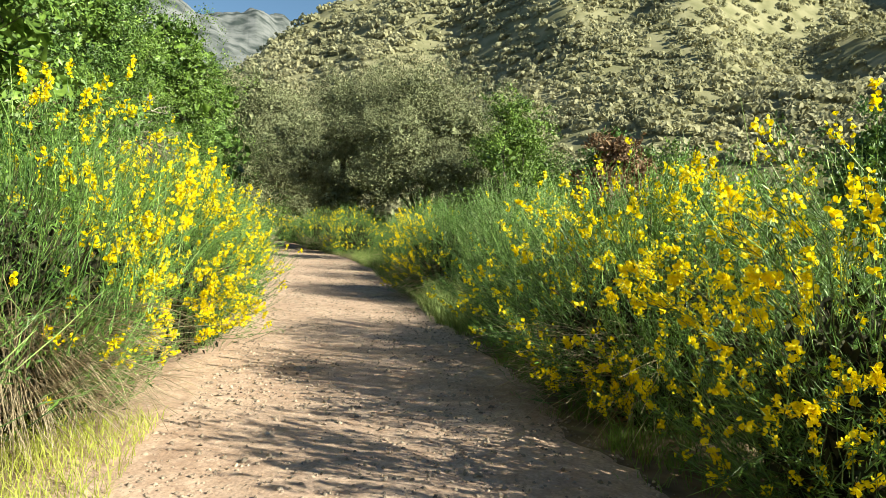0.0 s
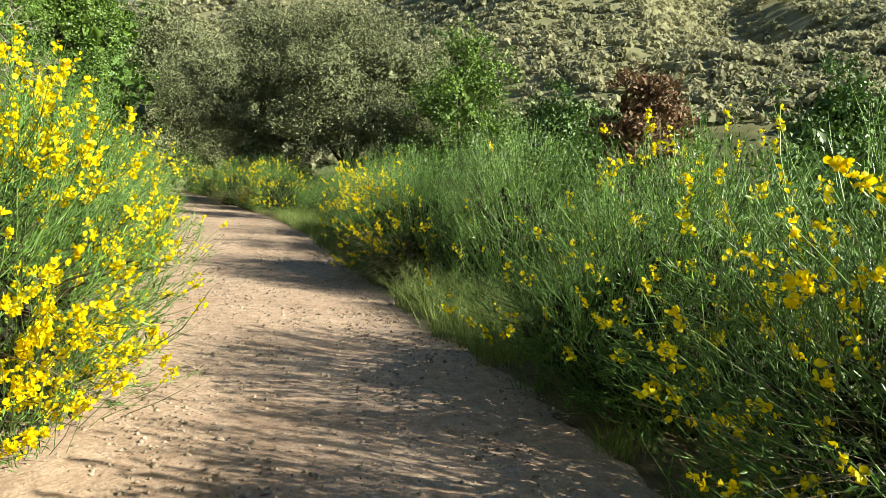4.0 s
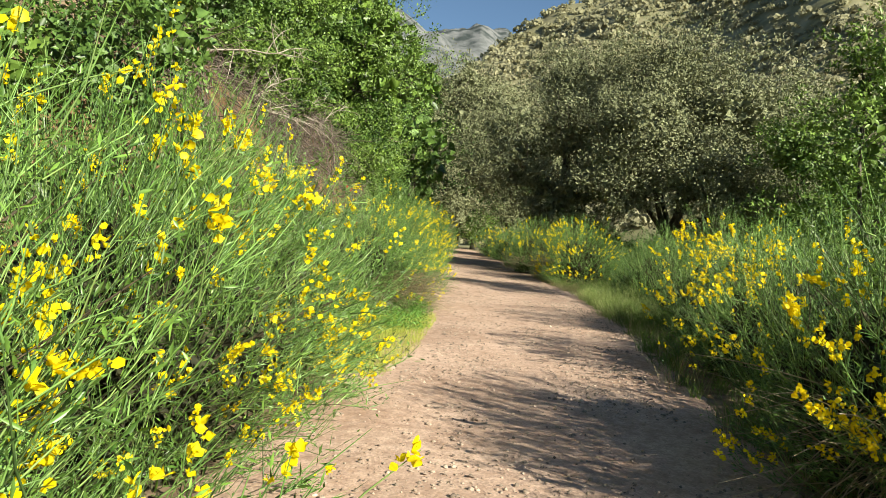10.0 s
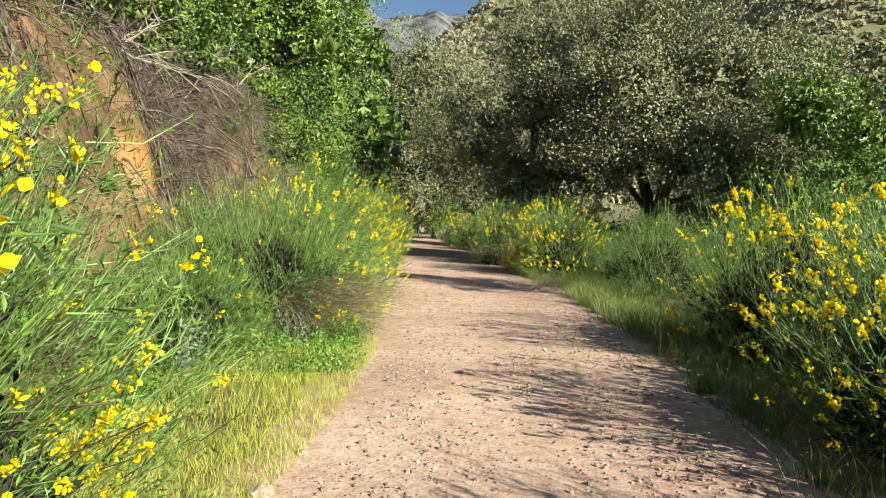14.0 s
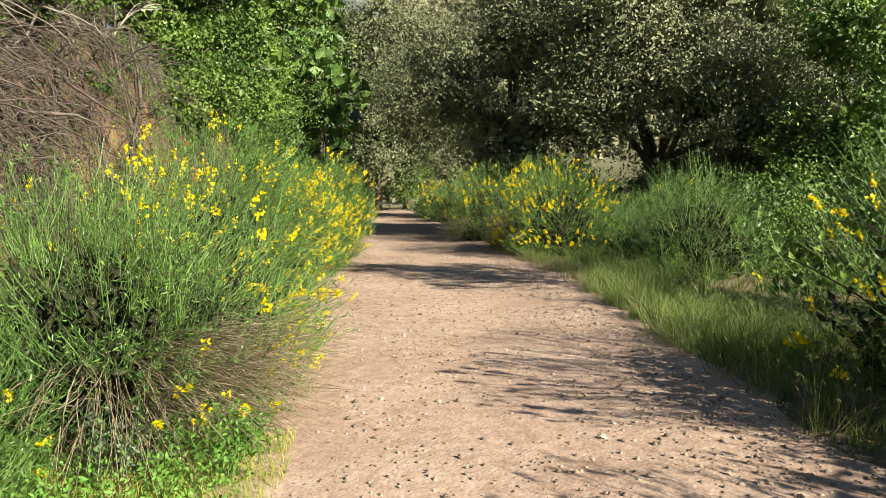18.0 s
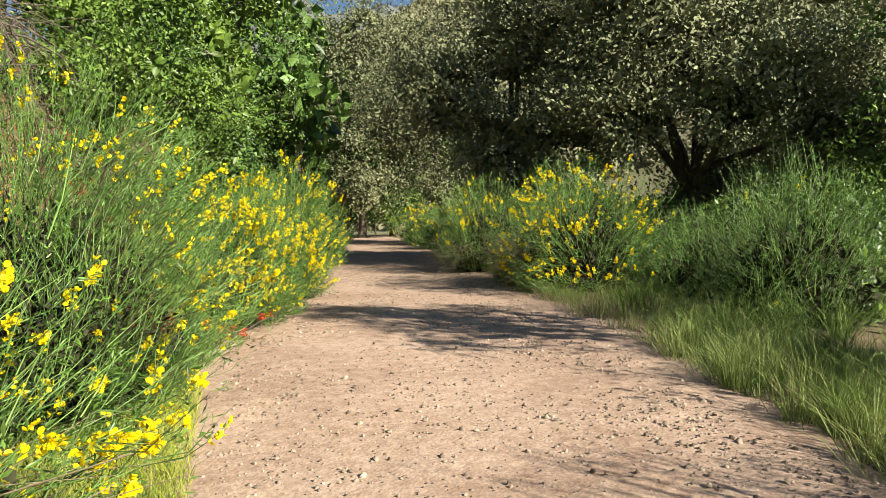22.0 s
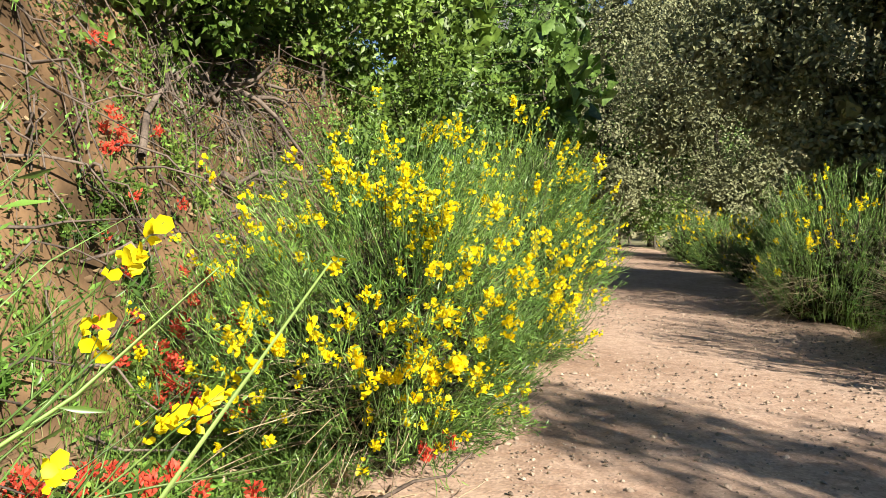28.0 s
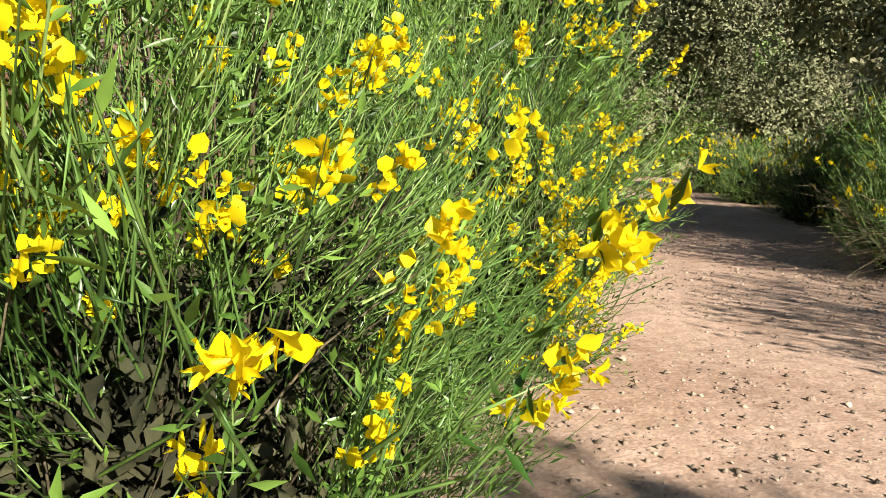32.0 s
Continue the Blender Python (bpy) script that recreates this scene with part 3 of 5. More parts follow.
def tree(name, label, place, trunk_r, trunk_top, blobs, leaf, mat, seed, group="trees", category="tree", clumps=46, per=34, twig_mat=None, sigma=0.13, inner=90):
    """A tapered trunk, limbs to each mass of the crown and a crown of many small leaves in clumps with gaps between.
    blobs: centre (x, y, z) from the foot, radius, squash."""
    global rng
    rng = np.random.default_rng(seed)
    z0 = float(land(place[0], place[1])) - 0.08
    root = thing(name, label, category, (place[0], place[1], z0), group=group)
    bark = twig_mat or M_BARK
    top = np.array(trunk_top, float)
    P = limb_curve((0, 0, 0), top, rng.normal(0, 0.12, 3) * top[2] * [1, 1, 0.2], 9)[None]
    R = (np.linspace(1.0, 0.62, 9) * trunk_r)[None]
    R[0, 0] *= 1.35
    V, Q = tubes(P, R, 9)
    part("trunk", fill_mesh("trunk", V, Q, bark, True), root)
    leaf_b, leaf_t, leaf_w, leaf_n, all_twigs = [], [], [], [], []
    for c, r, squash in blobs:
        c = np.array(c, float)
        ends = limb_curve(top * rng.uniform(0.75, 1.0), c, rng.normal(0, 0.12, 3) * np.linalg.norm(c - top), 7)
        twig_p = [ends]
        twig_r = [np.linspace(0.5, 0.16, 7) * trunk_r]
        dirs = unit(rng.normal(size=(clumps, 3)) + [0, 0, 0.25])
        back = (dirs[:, 1] > 0.25) & (rng.uniform(0, 1, clumps) < 0.75)
        dirs[back, 1] *= -1
        reach = r * rng.uniform(0.55, 1.08, clumps) * (1 + 0.25 * rng.normal(size=clumps).clip(-1, 1))
        spots = c + dirs * reach[:, None] * [1, 1, squash]
        spots = spots[spots[:, 2] > 0.15]
        for sp in spots[::4]:
            twig_p.append(limb_curve(c + (ends[4] - c) * rng.uniform(0, 1), sp, rng.normal(0, 0.08, 3) * r, 7))
            twig_r.append(np.linspace(0.13, 0.03, 7) * trunk_r)
        V, Q = tubes(ends[None], twig_r[0][None], 6)
        part("limb", fill_mesh("limb", V, Q, bark, True), root)
        all_twigs.append(tubes(np.stack(twig_p[1:])[:, ::2], np.stack(twig_r[1:])[:, ::2], 3))
        n = len(spots) * per
        i = np.repeat(np.arange(len(spots)), per)
        b = spots[i] + rng.normal(0, sigma * r, (n, 3)) * [1, 1, 0.72]
        go = unit(unit(b - c) * 0.5 + rng.normal(0, 0.7, (n, 3)) + [0, 0, 0.1])
        leaf_b.append(b)
        leaf_t.append(b + go * (leaf * rng.uniform(0.7, 1.4, n))[:, None])
        leaf_w.append(leaf * rng.uniform(0.45, 0.75, n))
        leaf_n.append(unit(unit(spots[i] - c) + unit(b - spots[i]) * 0.6 + [0, 0, 0.5] + rng.normal(0, 0.33, (n, 3))))
        # oversized blades added within each mass to keep light from passing through
        n = inner * 4
        b = c + unit(rng.normal(size=(n, 3))) * (r * 0.55 * rng.uniform(0.3, 1, n) ** 0.5)[:, None] * [1, 1, squash]
        leaf_b.append(b)
        leaf_t.append(b + unit(rng.normal(size=(n, 3))) * (0.06 + 0.17 * r))
        leaf_w.append(np.full(n, 0.04 + 0.12 * r))
        leaf_n.append(unit(rng.normal(size=(n, 3))))
    b = np.concatenate(leaf_b)
    ok = b[:, 2] > 0.05
    V, F = blades(b[ok], np.concatenate(leaf_t)[ok], np.concatenate(leaf_w)[ok], facing=np.concatenate(leaf_n)[ok])
    part("crown", fill_mesh("crown", V, F, mat), root)
    V, F = merge(all_twigs)
    part("twig_tangle", fill_mesh("twig_tangle", V, F, bark, True), root, kind="stuff")
    return root


def grass(label, spots, height, width, mat, seed, name="grass_patch", lean=0.35, tuft=0):
    """Tapering bent blades of grass at the given spots."""
    global rng
    rng = np.random.default_rng(seed)
    n = len(spots)
    off = np.zeros((n, 2))
    tall = np.ones(n)
    if tuft:
        own = rng.integers(0, max(n // tuft, 1), n)
        off = rng.normal(0, 1, (n, 2)) * (0.03 + 0.06 * rng.uniform(0, 1, len(spots))[own])[:, None]
        tall = rng.uniform(0.45, 1.25, len(spots))[own]
        spots = spots[own] + off
    x, y = spots[:, 0], spots[:, 1]
    z = land(x, y) - 0.01
    a = np.stack([x, y, z], -1)
    hgt = height * rng.uniform(0.5, 1.35, n) * tall
    go = np.stack([rng.normal(0, lean, n) + off[:, 0] * 5, rng.normal(0, lean, n) + off[:, 1] * 5, np.ones(n)], -1) * hgt[:, None]
    side = unit(np.stack([rng.normal(size=n), rng.normal(size=n), np.zeros(n)], -1)) * (width * rng.uniform(0.6, 1.4, n))[:, None]
    m = a + go * 0.55 * [0.7, 0.7, 1.0]
    V = np.stack([a - side, a + side, m + side * 0.7, m - side * 0.7, a + go * [1.25, 1.25, 0.95]], 1).reshape(-1, 3)
    i = np.arange(n)[:, None] * 5
    me = fill_mesh(name, V, [i + [0, 1, 2, 3], i + [3, 2, 4]], mat)
    return tagged(new(name, me), label, "grass", kind="stuff")


def strip_spots(n, y0, y1, x0, x1, clump=0.9, seed=1):
    """Spots between two offsets from a line x0(y)..x1(y), gathered in clumps."""
    r = np.random.default_rng(seed)
    y = r.uniform(y0, y1, n * 2)
    u = r.uniform(0, 1, n * 2)
    x = (x0(y) if callable(x0) else x0) * (1 - u) + (x1(y) if callable(x1) else x1) * u
    keep = value_noise(x * 2.3, y * 2.3, seed) + r.uniform(-1, 1, n * 2) * 0.8 > -clump
    return np.stack([x, y], -1)[keep][:n]


def herb(name, label, place, r, h, count, leaf, mat, seed, category="plant"):
    """A low leafy plant: upright stalks with pairs of broad leaves."""
    global rng
    rng = np.random.default_rng(seed)
    z0 = float(land(*place)) - 0.01
    root = thing(name, label, category, (*place, z0))
    a = np.stack([rng.normal(0, r * 0.5, count), rng.normal(0, r * 0.5, count), np.zeros(count)], -1)
    b = a + np.stack([rng.normal(0, 0.14 * h, count), rng.normal(0, 0.14 * h, count), h * rng.uniform(0.55, 1.15, count)], -1)
    P = np.stack([a, (a + b) / 2 + rng.normal(0, 0.01, a.shape), b], 1)
    V, Q = tubes(P, np.array([0.0035, 0.003, 0.0015])[None] * np.ones((count, 1)), 3)
    part("stalk_mass", fill_mesh("stalk_mass", V, Q, mat, True), root, kind="stuff")
    per = 14
    i = np.repeat(np.arange(count), per)
    t = rng.uniform(0.15, 1.0, len(i))[:, None]
    at = a[i] * (1 - t) + b[i] * t
    go = unit(np.stack([rng.normal(size=len(i)), rng.normal(size=len(i)), rng.uniform(0.0, 0.9, len(i))], -1))
    V, F = blades(at, at + go * (leaf * rng.uniform(0.7, 1.3, len(i)))[:, None], leaf * rng.uniform(0.4, 0.6, len(i)))
    part("foliage", fill_mesh("foliage", V, F, mat), root, kind="stuff")
    return root


def dead_brush(label, place, span, count, seed, rise=0.6, mat=None, radius=0.006, name="dead_brush"):
    """A tangle of bare crooked twigs lying on the bank."""
    global rng
    rng = np.random.default_rng(seed)
    z0 = float(land(*place))
    root = thing(name, label, "dead branches", (*place, z0))
    n = count
    a = np.stack([rng.normal(0, span * 0.45, n), rng.normal(0, span * 0.6, n), np.zeros(n)], -1)
    a[:, 2] = land(a[:, 0] + place[0], a[:, 1] + place[1]) - z0
    go = unit(rng.normal(size=(n, 3)) * [1, 1, 0.7] + [0.35, 0, rise])
    ln = rng.uniform(0.35, 1.3, n)[:, None] * span * 0.7
    k = np.linspace(0, 1, 6)[None, :, None]
    P = a[:, None] + go[:, None] * ln[:, None] * k + rng.normal(0, 0.16, (n, 1, 3)) * span * (k**2) + rng.normal(0, 0.02, (n, 6, 3)) * span - np.array([0, 0, 0.35]) * span * k**2
    floor_z = land(P[:, :, 0] + place[0], P[:, :, 1] + place[1]) - z0
    hover = rng.uniform(0, 0.30, (n, 1)) * span * np.linspace(0, 1, 6)[None] * (rise > 0)
    P[:, :, 2] = np.maximum(P[:, :, 2], floor_z + 0.01 + hover)
    R = np.linspace(1.0, 0.25, 6)[None] * radius * rng.uniform(0.4, 2.4, (n, 1))
    V, Q = tubes(P, R, 4)
    big = 0 if count < 100 else 14
    if count > 5:
        part("twig_tangle", fill_mesh("twig_tangle", V, Q, mat or M_TWIG, True), root, kind="stuff")
    else:
        big = count
    for j in range(big):
        V, Q = tubes(P[j][None] + (0 if count < 100 else [0.05, 0, 0.06]), np.maximum(R[j][None] * 2.2, 0.003), 6)
        part("branch", fill_mesh("branch", V, Q, mat or M_TWIG, True), root)
    return root


def undergrowth(label, spots, radius, leaf, per, mat, seed, tall=0.8, name="undergrowth"):
    """Low rounded clumps of small leaves that follow the ground."""
    global rng
    rng = np.random.default_rng(seed)
    n = len(spots)
    r = radius * rng.uniform(0.5, 1.4, n)
    i = np.repeat(np.arange(n), per)
    d = unit(rng.normal(size=(len(i), 3)))
    d[:, 2] = np.abs(d[:, 2])
    k = rng.uniform(0.35, 1.05, len(i))
    off = d * (r[i] * k)[:, None] * [1, 1, tall * 1.5]
    x, y = spots[i, 0] + off[:, 0], spots[i, 1] + off[:, 1]
    at = np.stack([x, y, land(x, y) + off[:, 2] + 0.01], -1)
    go = unit(d * 0.6 + rng.normal(0, 0.55, d.shape) + [0, 0, 0.2]) * (leaf * rng.uniform(0.6, 1.4, len(i)))[:, None]
    V, F = blades(at, at + go, leaf * rng.uniform(0.4, 0.65, len(i)), facing=unit(d + [0, 0, 0.4] + rng.normal(0, 0.4, d.shape)))
    return tagged(new(name, fill_mesh(name, V, F, mat)), label, "undergrowth", kind="stuff")

# ---- broom shrubs beside the trail ----
FULL = "tall green broom shrub covered in yellow flowers"
SPARSE = "dense green broom shrub with scattered yellow flowers"
PLAIN = "rounded green broom shrub without flowers"
# west of the trail
broom((-3.65, -6.9), 1.35, 1.5, 2.15, 5500, 700, SPARSE, 101, pale=0.5, upright=0.7)
broom((-2.95, -4.0), 1.3, 1.6, 2.3, 6300, 2600, FULL, 102, dry=800, dry_side=-60, bloom_side=20, lean=(0.2, 0), pale=0.3, upright=0.7, near=60)
broom((-2.42, -1.25), 1.42, 1.65, 2.3, 7600, 3900, FULL, 103, bloom_side=-30, dry=80, near=160)
broom((-2.6, 1.15), 1.7, 1.6, 2.3, 9000, 1700, SPARSE, 104, pale=0.2, lean=(0.25, 0), upright=0.6, near=120)
broom((-2.6, 4.1), 1.45, 1.7, 2.4, 8000, 1700, FULL, 105, lean=(0.2, 0.2), near=120)
broom((-2.45, 6.2), 1.2, 1.2, 2.3, 7000, 1100, SPARSE, 115, lean=(0.1, 0.1), near=60, bloom_side=0)
broom((-2.35, 13.5), 1.65, 2.1, 1.9, 7800, 1000, SPARSE, 106, dry=750, dry_side=-28, bloom_side=10, near=60)
broom((-2.75, 11.4), 0.95, 0.9, 1.1, 2900, 60, "low green broom shrub with few flowers", 116, pale=0.5)
broom((-2.3, 17.0), 1.3, 1.4, 2.5, 8000, 1300, SPARSE, 107, lean=(0.1, 0), near=100)
broom((-1.95, 21.95), 0.95, 2.0, 1.95, 9000, 2600, FULL, 108, bloom_side=-55, dry=50, dry_side=-80, near=220, leafy=2.6, upright=0.6)
broom((-1.75, 24.7), 1.05, 1.7, 2.4, 7000, 1800, FULL, 120, bloom_side=-40, near=80, leafy=2.2)
broom((-2.3, 27.6), 1.0, 1.2, 2.1, 3300, 500, FULL, 121, bloom_side=-50)
broom((-2.1, 37.6), 1.0, 1.5, 2.6, 2600, 700, FULL, 109, thick=1.4)
broom((-3.7, 7.6), 1.0, 1.1, 1.6, 3500, 160, SPARSE, 117, pale=0.5, upright=0.7)
broom((-4.0, 9.6), 1.1, 1.2, 1.5, 3500, 40, "low green broom shrub with few flowers", 118, pale=0.5, upright=0.7)
broom((-3.6, 15.9), 0.9, 1.0, 1.7, 3000, 80, "low green broom shrub with few flowers", 119, pale=0.5)
# east of the trail
# unseen shrub behind the start, added to shade the first shrubs and trail
broom((2.9, -9.9), 1.4, 1.5, 2.6, 3000, 600, FULL, 200)
broom((2.2, -7.0), 1.25, 1.2, 1.95, 5500, 2800, FULL, 201, bloom_side=190, lean=(-0.1, 0), near=80)
broom((2.4, -4.5), 1.45, 1.6, 2.06, 11000, 3900, FULL, 202, bloom_side=222, dry=160, dry_side=200, near=120)
broom((2.7, -1.8), 1.45, 1.7, 1.95, 9500, 1000, SPARSE, 203, bloom_side=200, near=60)
broom((3.6, 2.8), 1.25, 1.4, 2.45, 5900, 30, "tall plain green broom shrub without flowers", 204, pale=0.6, upright=0.9)
broom((3.05, 4.7), 1.45, 1.9, 2.1, 7800, 1100, SPARSE, 205, bloom_side=200, dry=300, dry_side=230)
broom((3.75, 8.7), 1.5, 1.6, 1.95, 5100, 1300, FULL, 206, bloom_side=180, near=60)
broom((4.45, 12.3), 1.6, 1.9, 2.25, 5600, 800, "dark green broom shrub with a bright yellow edge", 207, bloom_side=190, patch=0.3)
broom((5.4, 20.4), 1.25, 1.3, 2.05, 4600, 20, PLAIN, 209, pale=0.5)
broom((3.75, 25.0), 1.5, 2.4, 2.35, 7000, 2200, FULL, 210, thick=1.2, bloom_side=235, dry=420, dry_side=150)
broom((2.75, 29.2), 1.4, 1.6, 2.2, 5200, 460, SPARSE, 211, thick=1.3, pale=0.6, dry=120, dry_side=200, upright=0.9)
broom((3.2, 32.2), 1.4, 1.8, 1.9, 4600, 360, SPARSE, 212, thick=1.4, pale=0.6, upright=0.9)
broom((2.9, 36.0), 1.4, 2.0, 1.9, 3600, 300, SPARSE, 213, thick=1.5, pale=0.6, upright=0.9)
broom((1.9, 45.4), 1.5, 1.8, 1.9, 2200, 500, FULL, 217, thick=1.7)
broom((2.4, 41.0), 1.4, 1.8, 1.7, 2500, 420, SPARSE, 214, thick=1.7, pale=0.5)
broom((5.6, 23.6), 1.1, 1.2, 1.5, 2500, 15, PLAIN, 215, thick=1.2)
broom((4.3, 0.5), 1.3, 1.4, 1.8, 3800, 260, SPARSE, 216)

# ---- trees ----
tree("oak_tree", "grey-green spreading oak with dark crooked limbs", (8.6, 30.4), 0.28, (-0.4, -0.2, 2.8),
     [((-1.71, -1.28, 6.63), 2.78, 0.9), ((1.60, -1.07, 7.28), 2.78, 0.9), ((-0.32, 1.07, 9.20), 2.78, 0.9), ((-2.57, -0.86, 4.49), 2.03, 0.8), ((3.00, -1.71, 3.85), 2.35, 0.8), ((0.21, -2.35, 4.92), 2.14, 0.8), ((-2.78, 1.93, 7.06), 2.35, 0.9), ((0.64, 0.86, 1.93), 2.03, 0.8), ((2.78, 0.53, 1.93), 2.14, 0.8)],
     0.112, M_OAK, 301, clumps=92, per=88, inner=150)
tree("oak_tree", "grey-green spreading oak with pale leaves", (3.8, 33.5), 0.24, (0.2, 0, 2.4),
     [((0.4, -1.0, 6.6), 2.5, 0.9), ((-1.9, -0.6, 5.0), 2.1, 0.9), ((2.0, -0.4, 8.2), 2.4, 0.9), ((0.0, -1.4, 3.2), 2.1, 0.8), ((2.2, -1.2, 4.4), 2.0, 0.8), ((0.6, 1.6, 9.2), 2.2, 0.9), ((1.0, 0.2, 1.6), 2.2, 0.7)],
     0.115, M_OAK, 302, clumps=78, per=72, inner=150)
tree("oak_tree", "grey-green oak with silvery leaves beside the trail", (2.9, 47.0), 0.26, (0.1, 0, 2.6),
     [((-0.6, -1.0, 8.2), 3.0, 0.95), ((-2.0, -0.7, 5.5), 2.4, 0.9), ((2.1, -0.7, 5.6), 2.6, 0.9), ((0.4, -0.7, 2.8), 2.4, 0.7)],
     0.12, M_OAK, 303, clumps=84, per=66, inner=110)
tree("oak_tree", "tall grey-green oak where the trail bends away", (-1.6, 58.0), 0.3, (0, 0, 3.4),
     [((0, -1, 9.6), 3.6, 0.95), ((-2.6, -1, 6.2), 3.0, 0.9), ((2.6, -1, 6.6), 3.0, 0.9), ((0.6, 0, 13.0), 3.2, 0.95), ((2.8, 0, 11.0), 3.0, 0.95), ((-2.6, 0, 11.6), 3.0, 0.95), ((0, -0.6, 3.2), 3.0, 0.7)], 0.19, M_OAK, 315, clumps=64, per=44)
tree("oak_tree", "tall grey-green oak in the valley", (16.5, 38.5), 0.28, (0, 0, 3.0),
     [((0, -1, 7.0), 3.2, 0.9), ((-2.6, -1, 4.6), 2.6, 0.8), ((2.8, -1, 5.2), 2.8, 0.8), ((0.4, 0, 9.4), 2.6, 0.9), ((0, 0, 2.4), 2.8, 0.7)], 0.17, M_OAK, 304, clumps=70, per=46)
tree("oak_tree", "dark green oak in the valley", (0.5, 60.0), 0.28, (0, 0, 3.0),
     [((0, -1, 7.0), 3.2, 0.9), ((-2.6, -1, 4.6), 2.6, 0.8), ((2.8, -1, 5.2), 2.8, 0.8), ((0, 0, 2.4), 3.0, 0.7)], 0.22, M_DEEP, 314, clumps=64, per=42)
tree("sycamore_tree", "bright green young tree with thin dark stems", (8.2, 15.2), 0.10, (-0.1, 0, 2.6),
     [((-0.4, -0.2, 4.7), 1.15, 1.0), ((0.6, 0.3, 5.4), 1.15, 1.0), ((0.0, 0.3, 6.1), 0.95, 1.0), ((0.5, -0.5, 3.4), 0.95, 0.9), ((0.6, -0.2, 1.6), 1.2, 0.9)], 0.11, M_GREEN, 305, clumps=36, per=34, inner=20)
tree("sycamore_tree", "bright green young tree with thin dark stems", (12.2, 25.0), 0.13, (0.2, 0, 2.4),
     [((-0.6, -0.3, 3.2), 1.9, 1.0), ((0.9, 0.2, 5.0), 1.9, 1.0), ((-1.0, 0.3, 5.9), 1.6, 1.0), ((1.8, -0.6, 2.8), 1.7, 1.0), ((-1.8, 0.2, 2.2), 1.5, 0.9), ((0.3, 0.2, 1.5), 1.8, 0.8)], 0.12, M_GREEN, 306, clumps=60, per=46)
tree("sycamore_tree", "green leafy tree in the creek bed", (11.5, 11.0), 0.12, (0, 0, 2.0),
     [((0, 0, 2.9), 1.8, 0.9), ((1.5, 0.5, 3.4), 1.6, 0.9), ((-1.3, 0.6, 2.0), 1.5, 0.9), ((0.2, 0, 1.2), 1.6, 0.8)], 0.11, M_GREEN, 307, clumps=60, per=40)
tree("rusty_shrub", "large shrub with rusty brown withered leaves", (5.7, 2.9), 0.07, (-0.1, 0, 1.8),
     [((0, 0, 3.15), 0.55, 1.0), ((-0.5, -0.3, 2.6), 0.45, 0.9), ((0.6, 0.3, 2.85), 0.5, 1.1), ((0.15, -0.2, 2.2), 0.5, 0.9)], 0.10, M_RED, 308, clumps=34, per=30, inner=30, category="shrub")


def leafy_shrub(place, size, mat, seed, label):
    k = np.random.default_rng(seed).normal(0, 0.2, 9) * size
    tree("leafy_shrub", label, place, 0.05 * size, (0, 0, 0.8 * size),
         [((-0.3 + k[0], k[1], 1.3 * size), 0.85 * size, 0.9), ((0.6 + k[2], 0.3 + k[3], 1.6 * size), 0.85 * size, 0.9), ((k[4], -0.7 * size + k[5], 1.0 * size), 0.8 * size, 0.9), ((k[6], 0.8 * size + k[7], 0.9 * size), 0.8 * size, 0.9)],
         0.085, mat, seed, clumps=30, per=24, category="shrub", group="leafy shrubs", inner=25)


for sx, sy, size, mat, seed in ((5.6, 4.2, 1.25, M_GREEN, 330), (4.9, 2.0, 0.85, M_GREEN, 406), (5.5, 0.6, 0.8, M_GREEN, 407), (4.4, 6.9, 0.8, M_GREEN, 408), (6.9, 0.6, 1.45, M_DEEP, 331), (6.7, 24.6, 0.85, M_GREEN, 332), (5.8, 8.5, 1.25, M_GREEN, 333), (9.6, 18.8, 1.0, M_DEEP, 334),
                                (7.6, 11.0, 1.2, M_GREEN, 335), (5.2, 30.4, 1.0, M_DEEP, 336), (8.6, 5.6, 1.3, M_GREEN, 337), (7.6, -3.0, 1.2, M_GREEN, 338), (9.9, 21.2, 0.9, M_DEEP, 361), (6.3, 15.0, 1.3, M_GREEN, 362), (6.9, 21.8, 0.9, M_DEEP, 363), (5.2, 10.4, 0.75, M_GREEN, 364), (6.5, 27.6, 0.7, M_GREEN, 365), (7.9, 27.0, 0.85, M_DEEP, 366), (5.6, 29.4, 0.9, M_DEEP, 367), (8.4, 23.6, 1.1, M_GREEN, 368), (7.4, 31.4, 0.9, M_DEEP, 369), (4.9, 33.6, 1.1, M_DEEP, 401), (6.5, 33.9, 1.0, M_DEEP, 402), (4.6, 36.4, 1.1, M_DEEP, 403), (9.6, 32.4, 1.1, M_DEEP, 404), (4.4, 41.0, 1.2, M_DEEP, 405), (-2.6, 61.5, 1.7, M_DEEP, 411), (0.6, 58.0, 1.5, M_GREEN, 412), (-5.4, 63.5, 1.7, M_GREEN, 413), (-0.8, 65.0, 1.8, M_DEEP, 414)):
    leafy_shrub((sx, sy), size, mat, seed, "leafy green shrub in the thicket behind the broom")
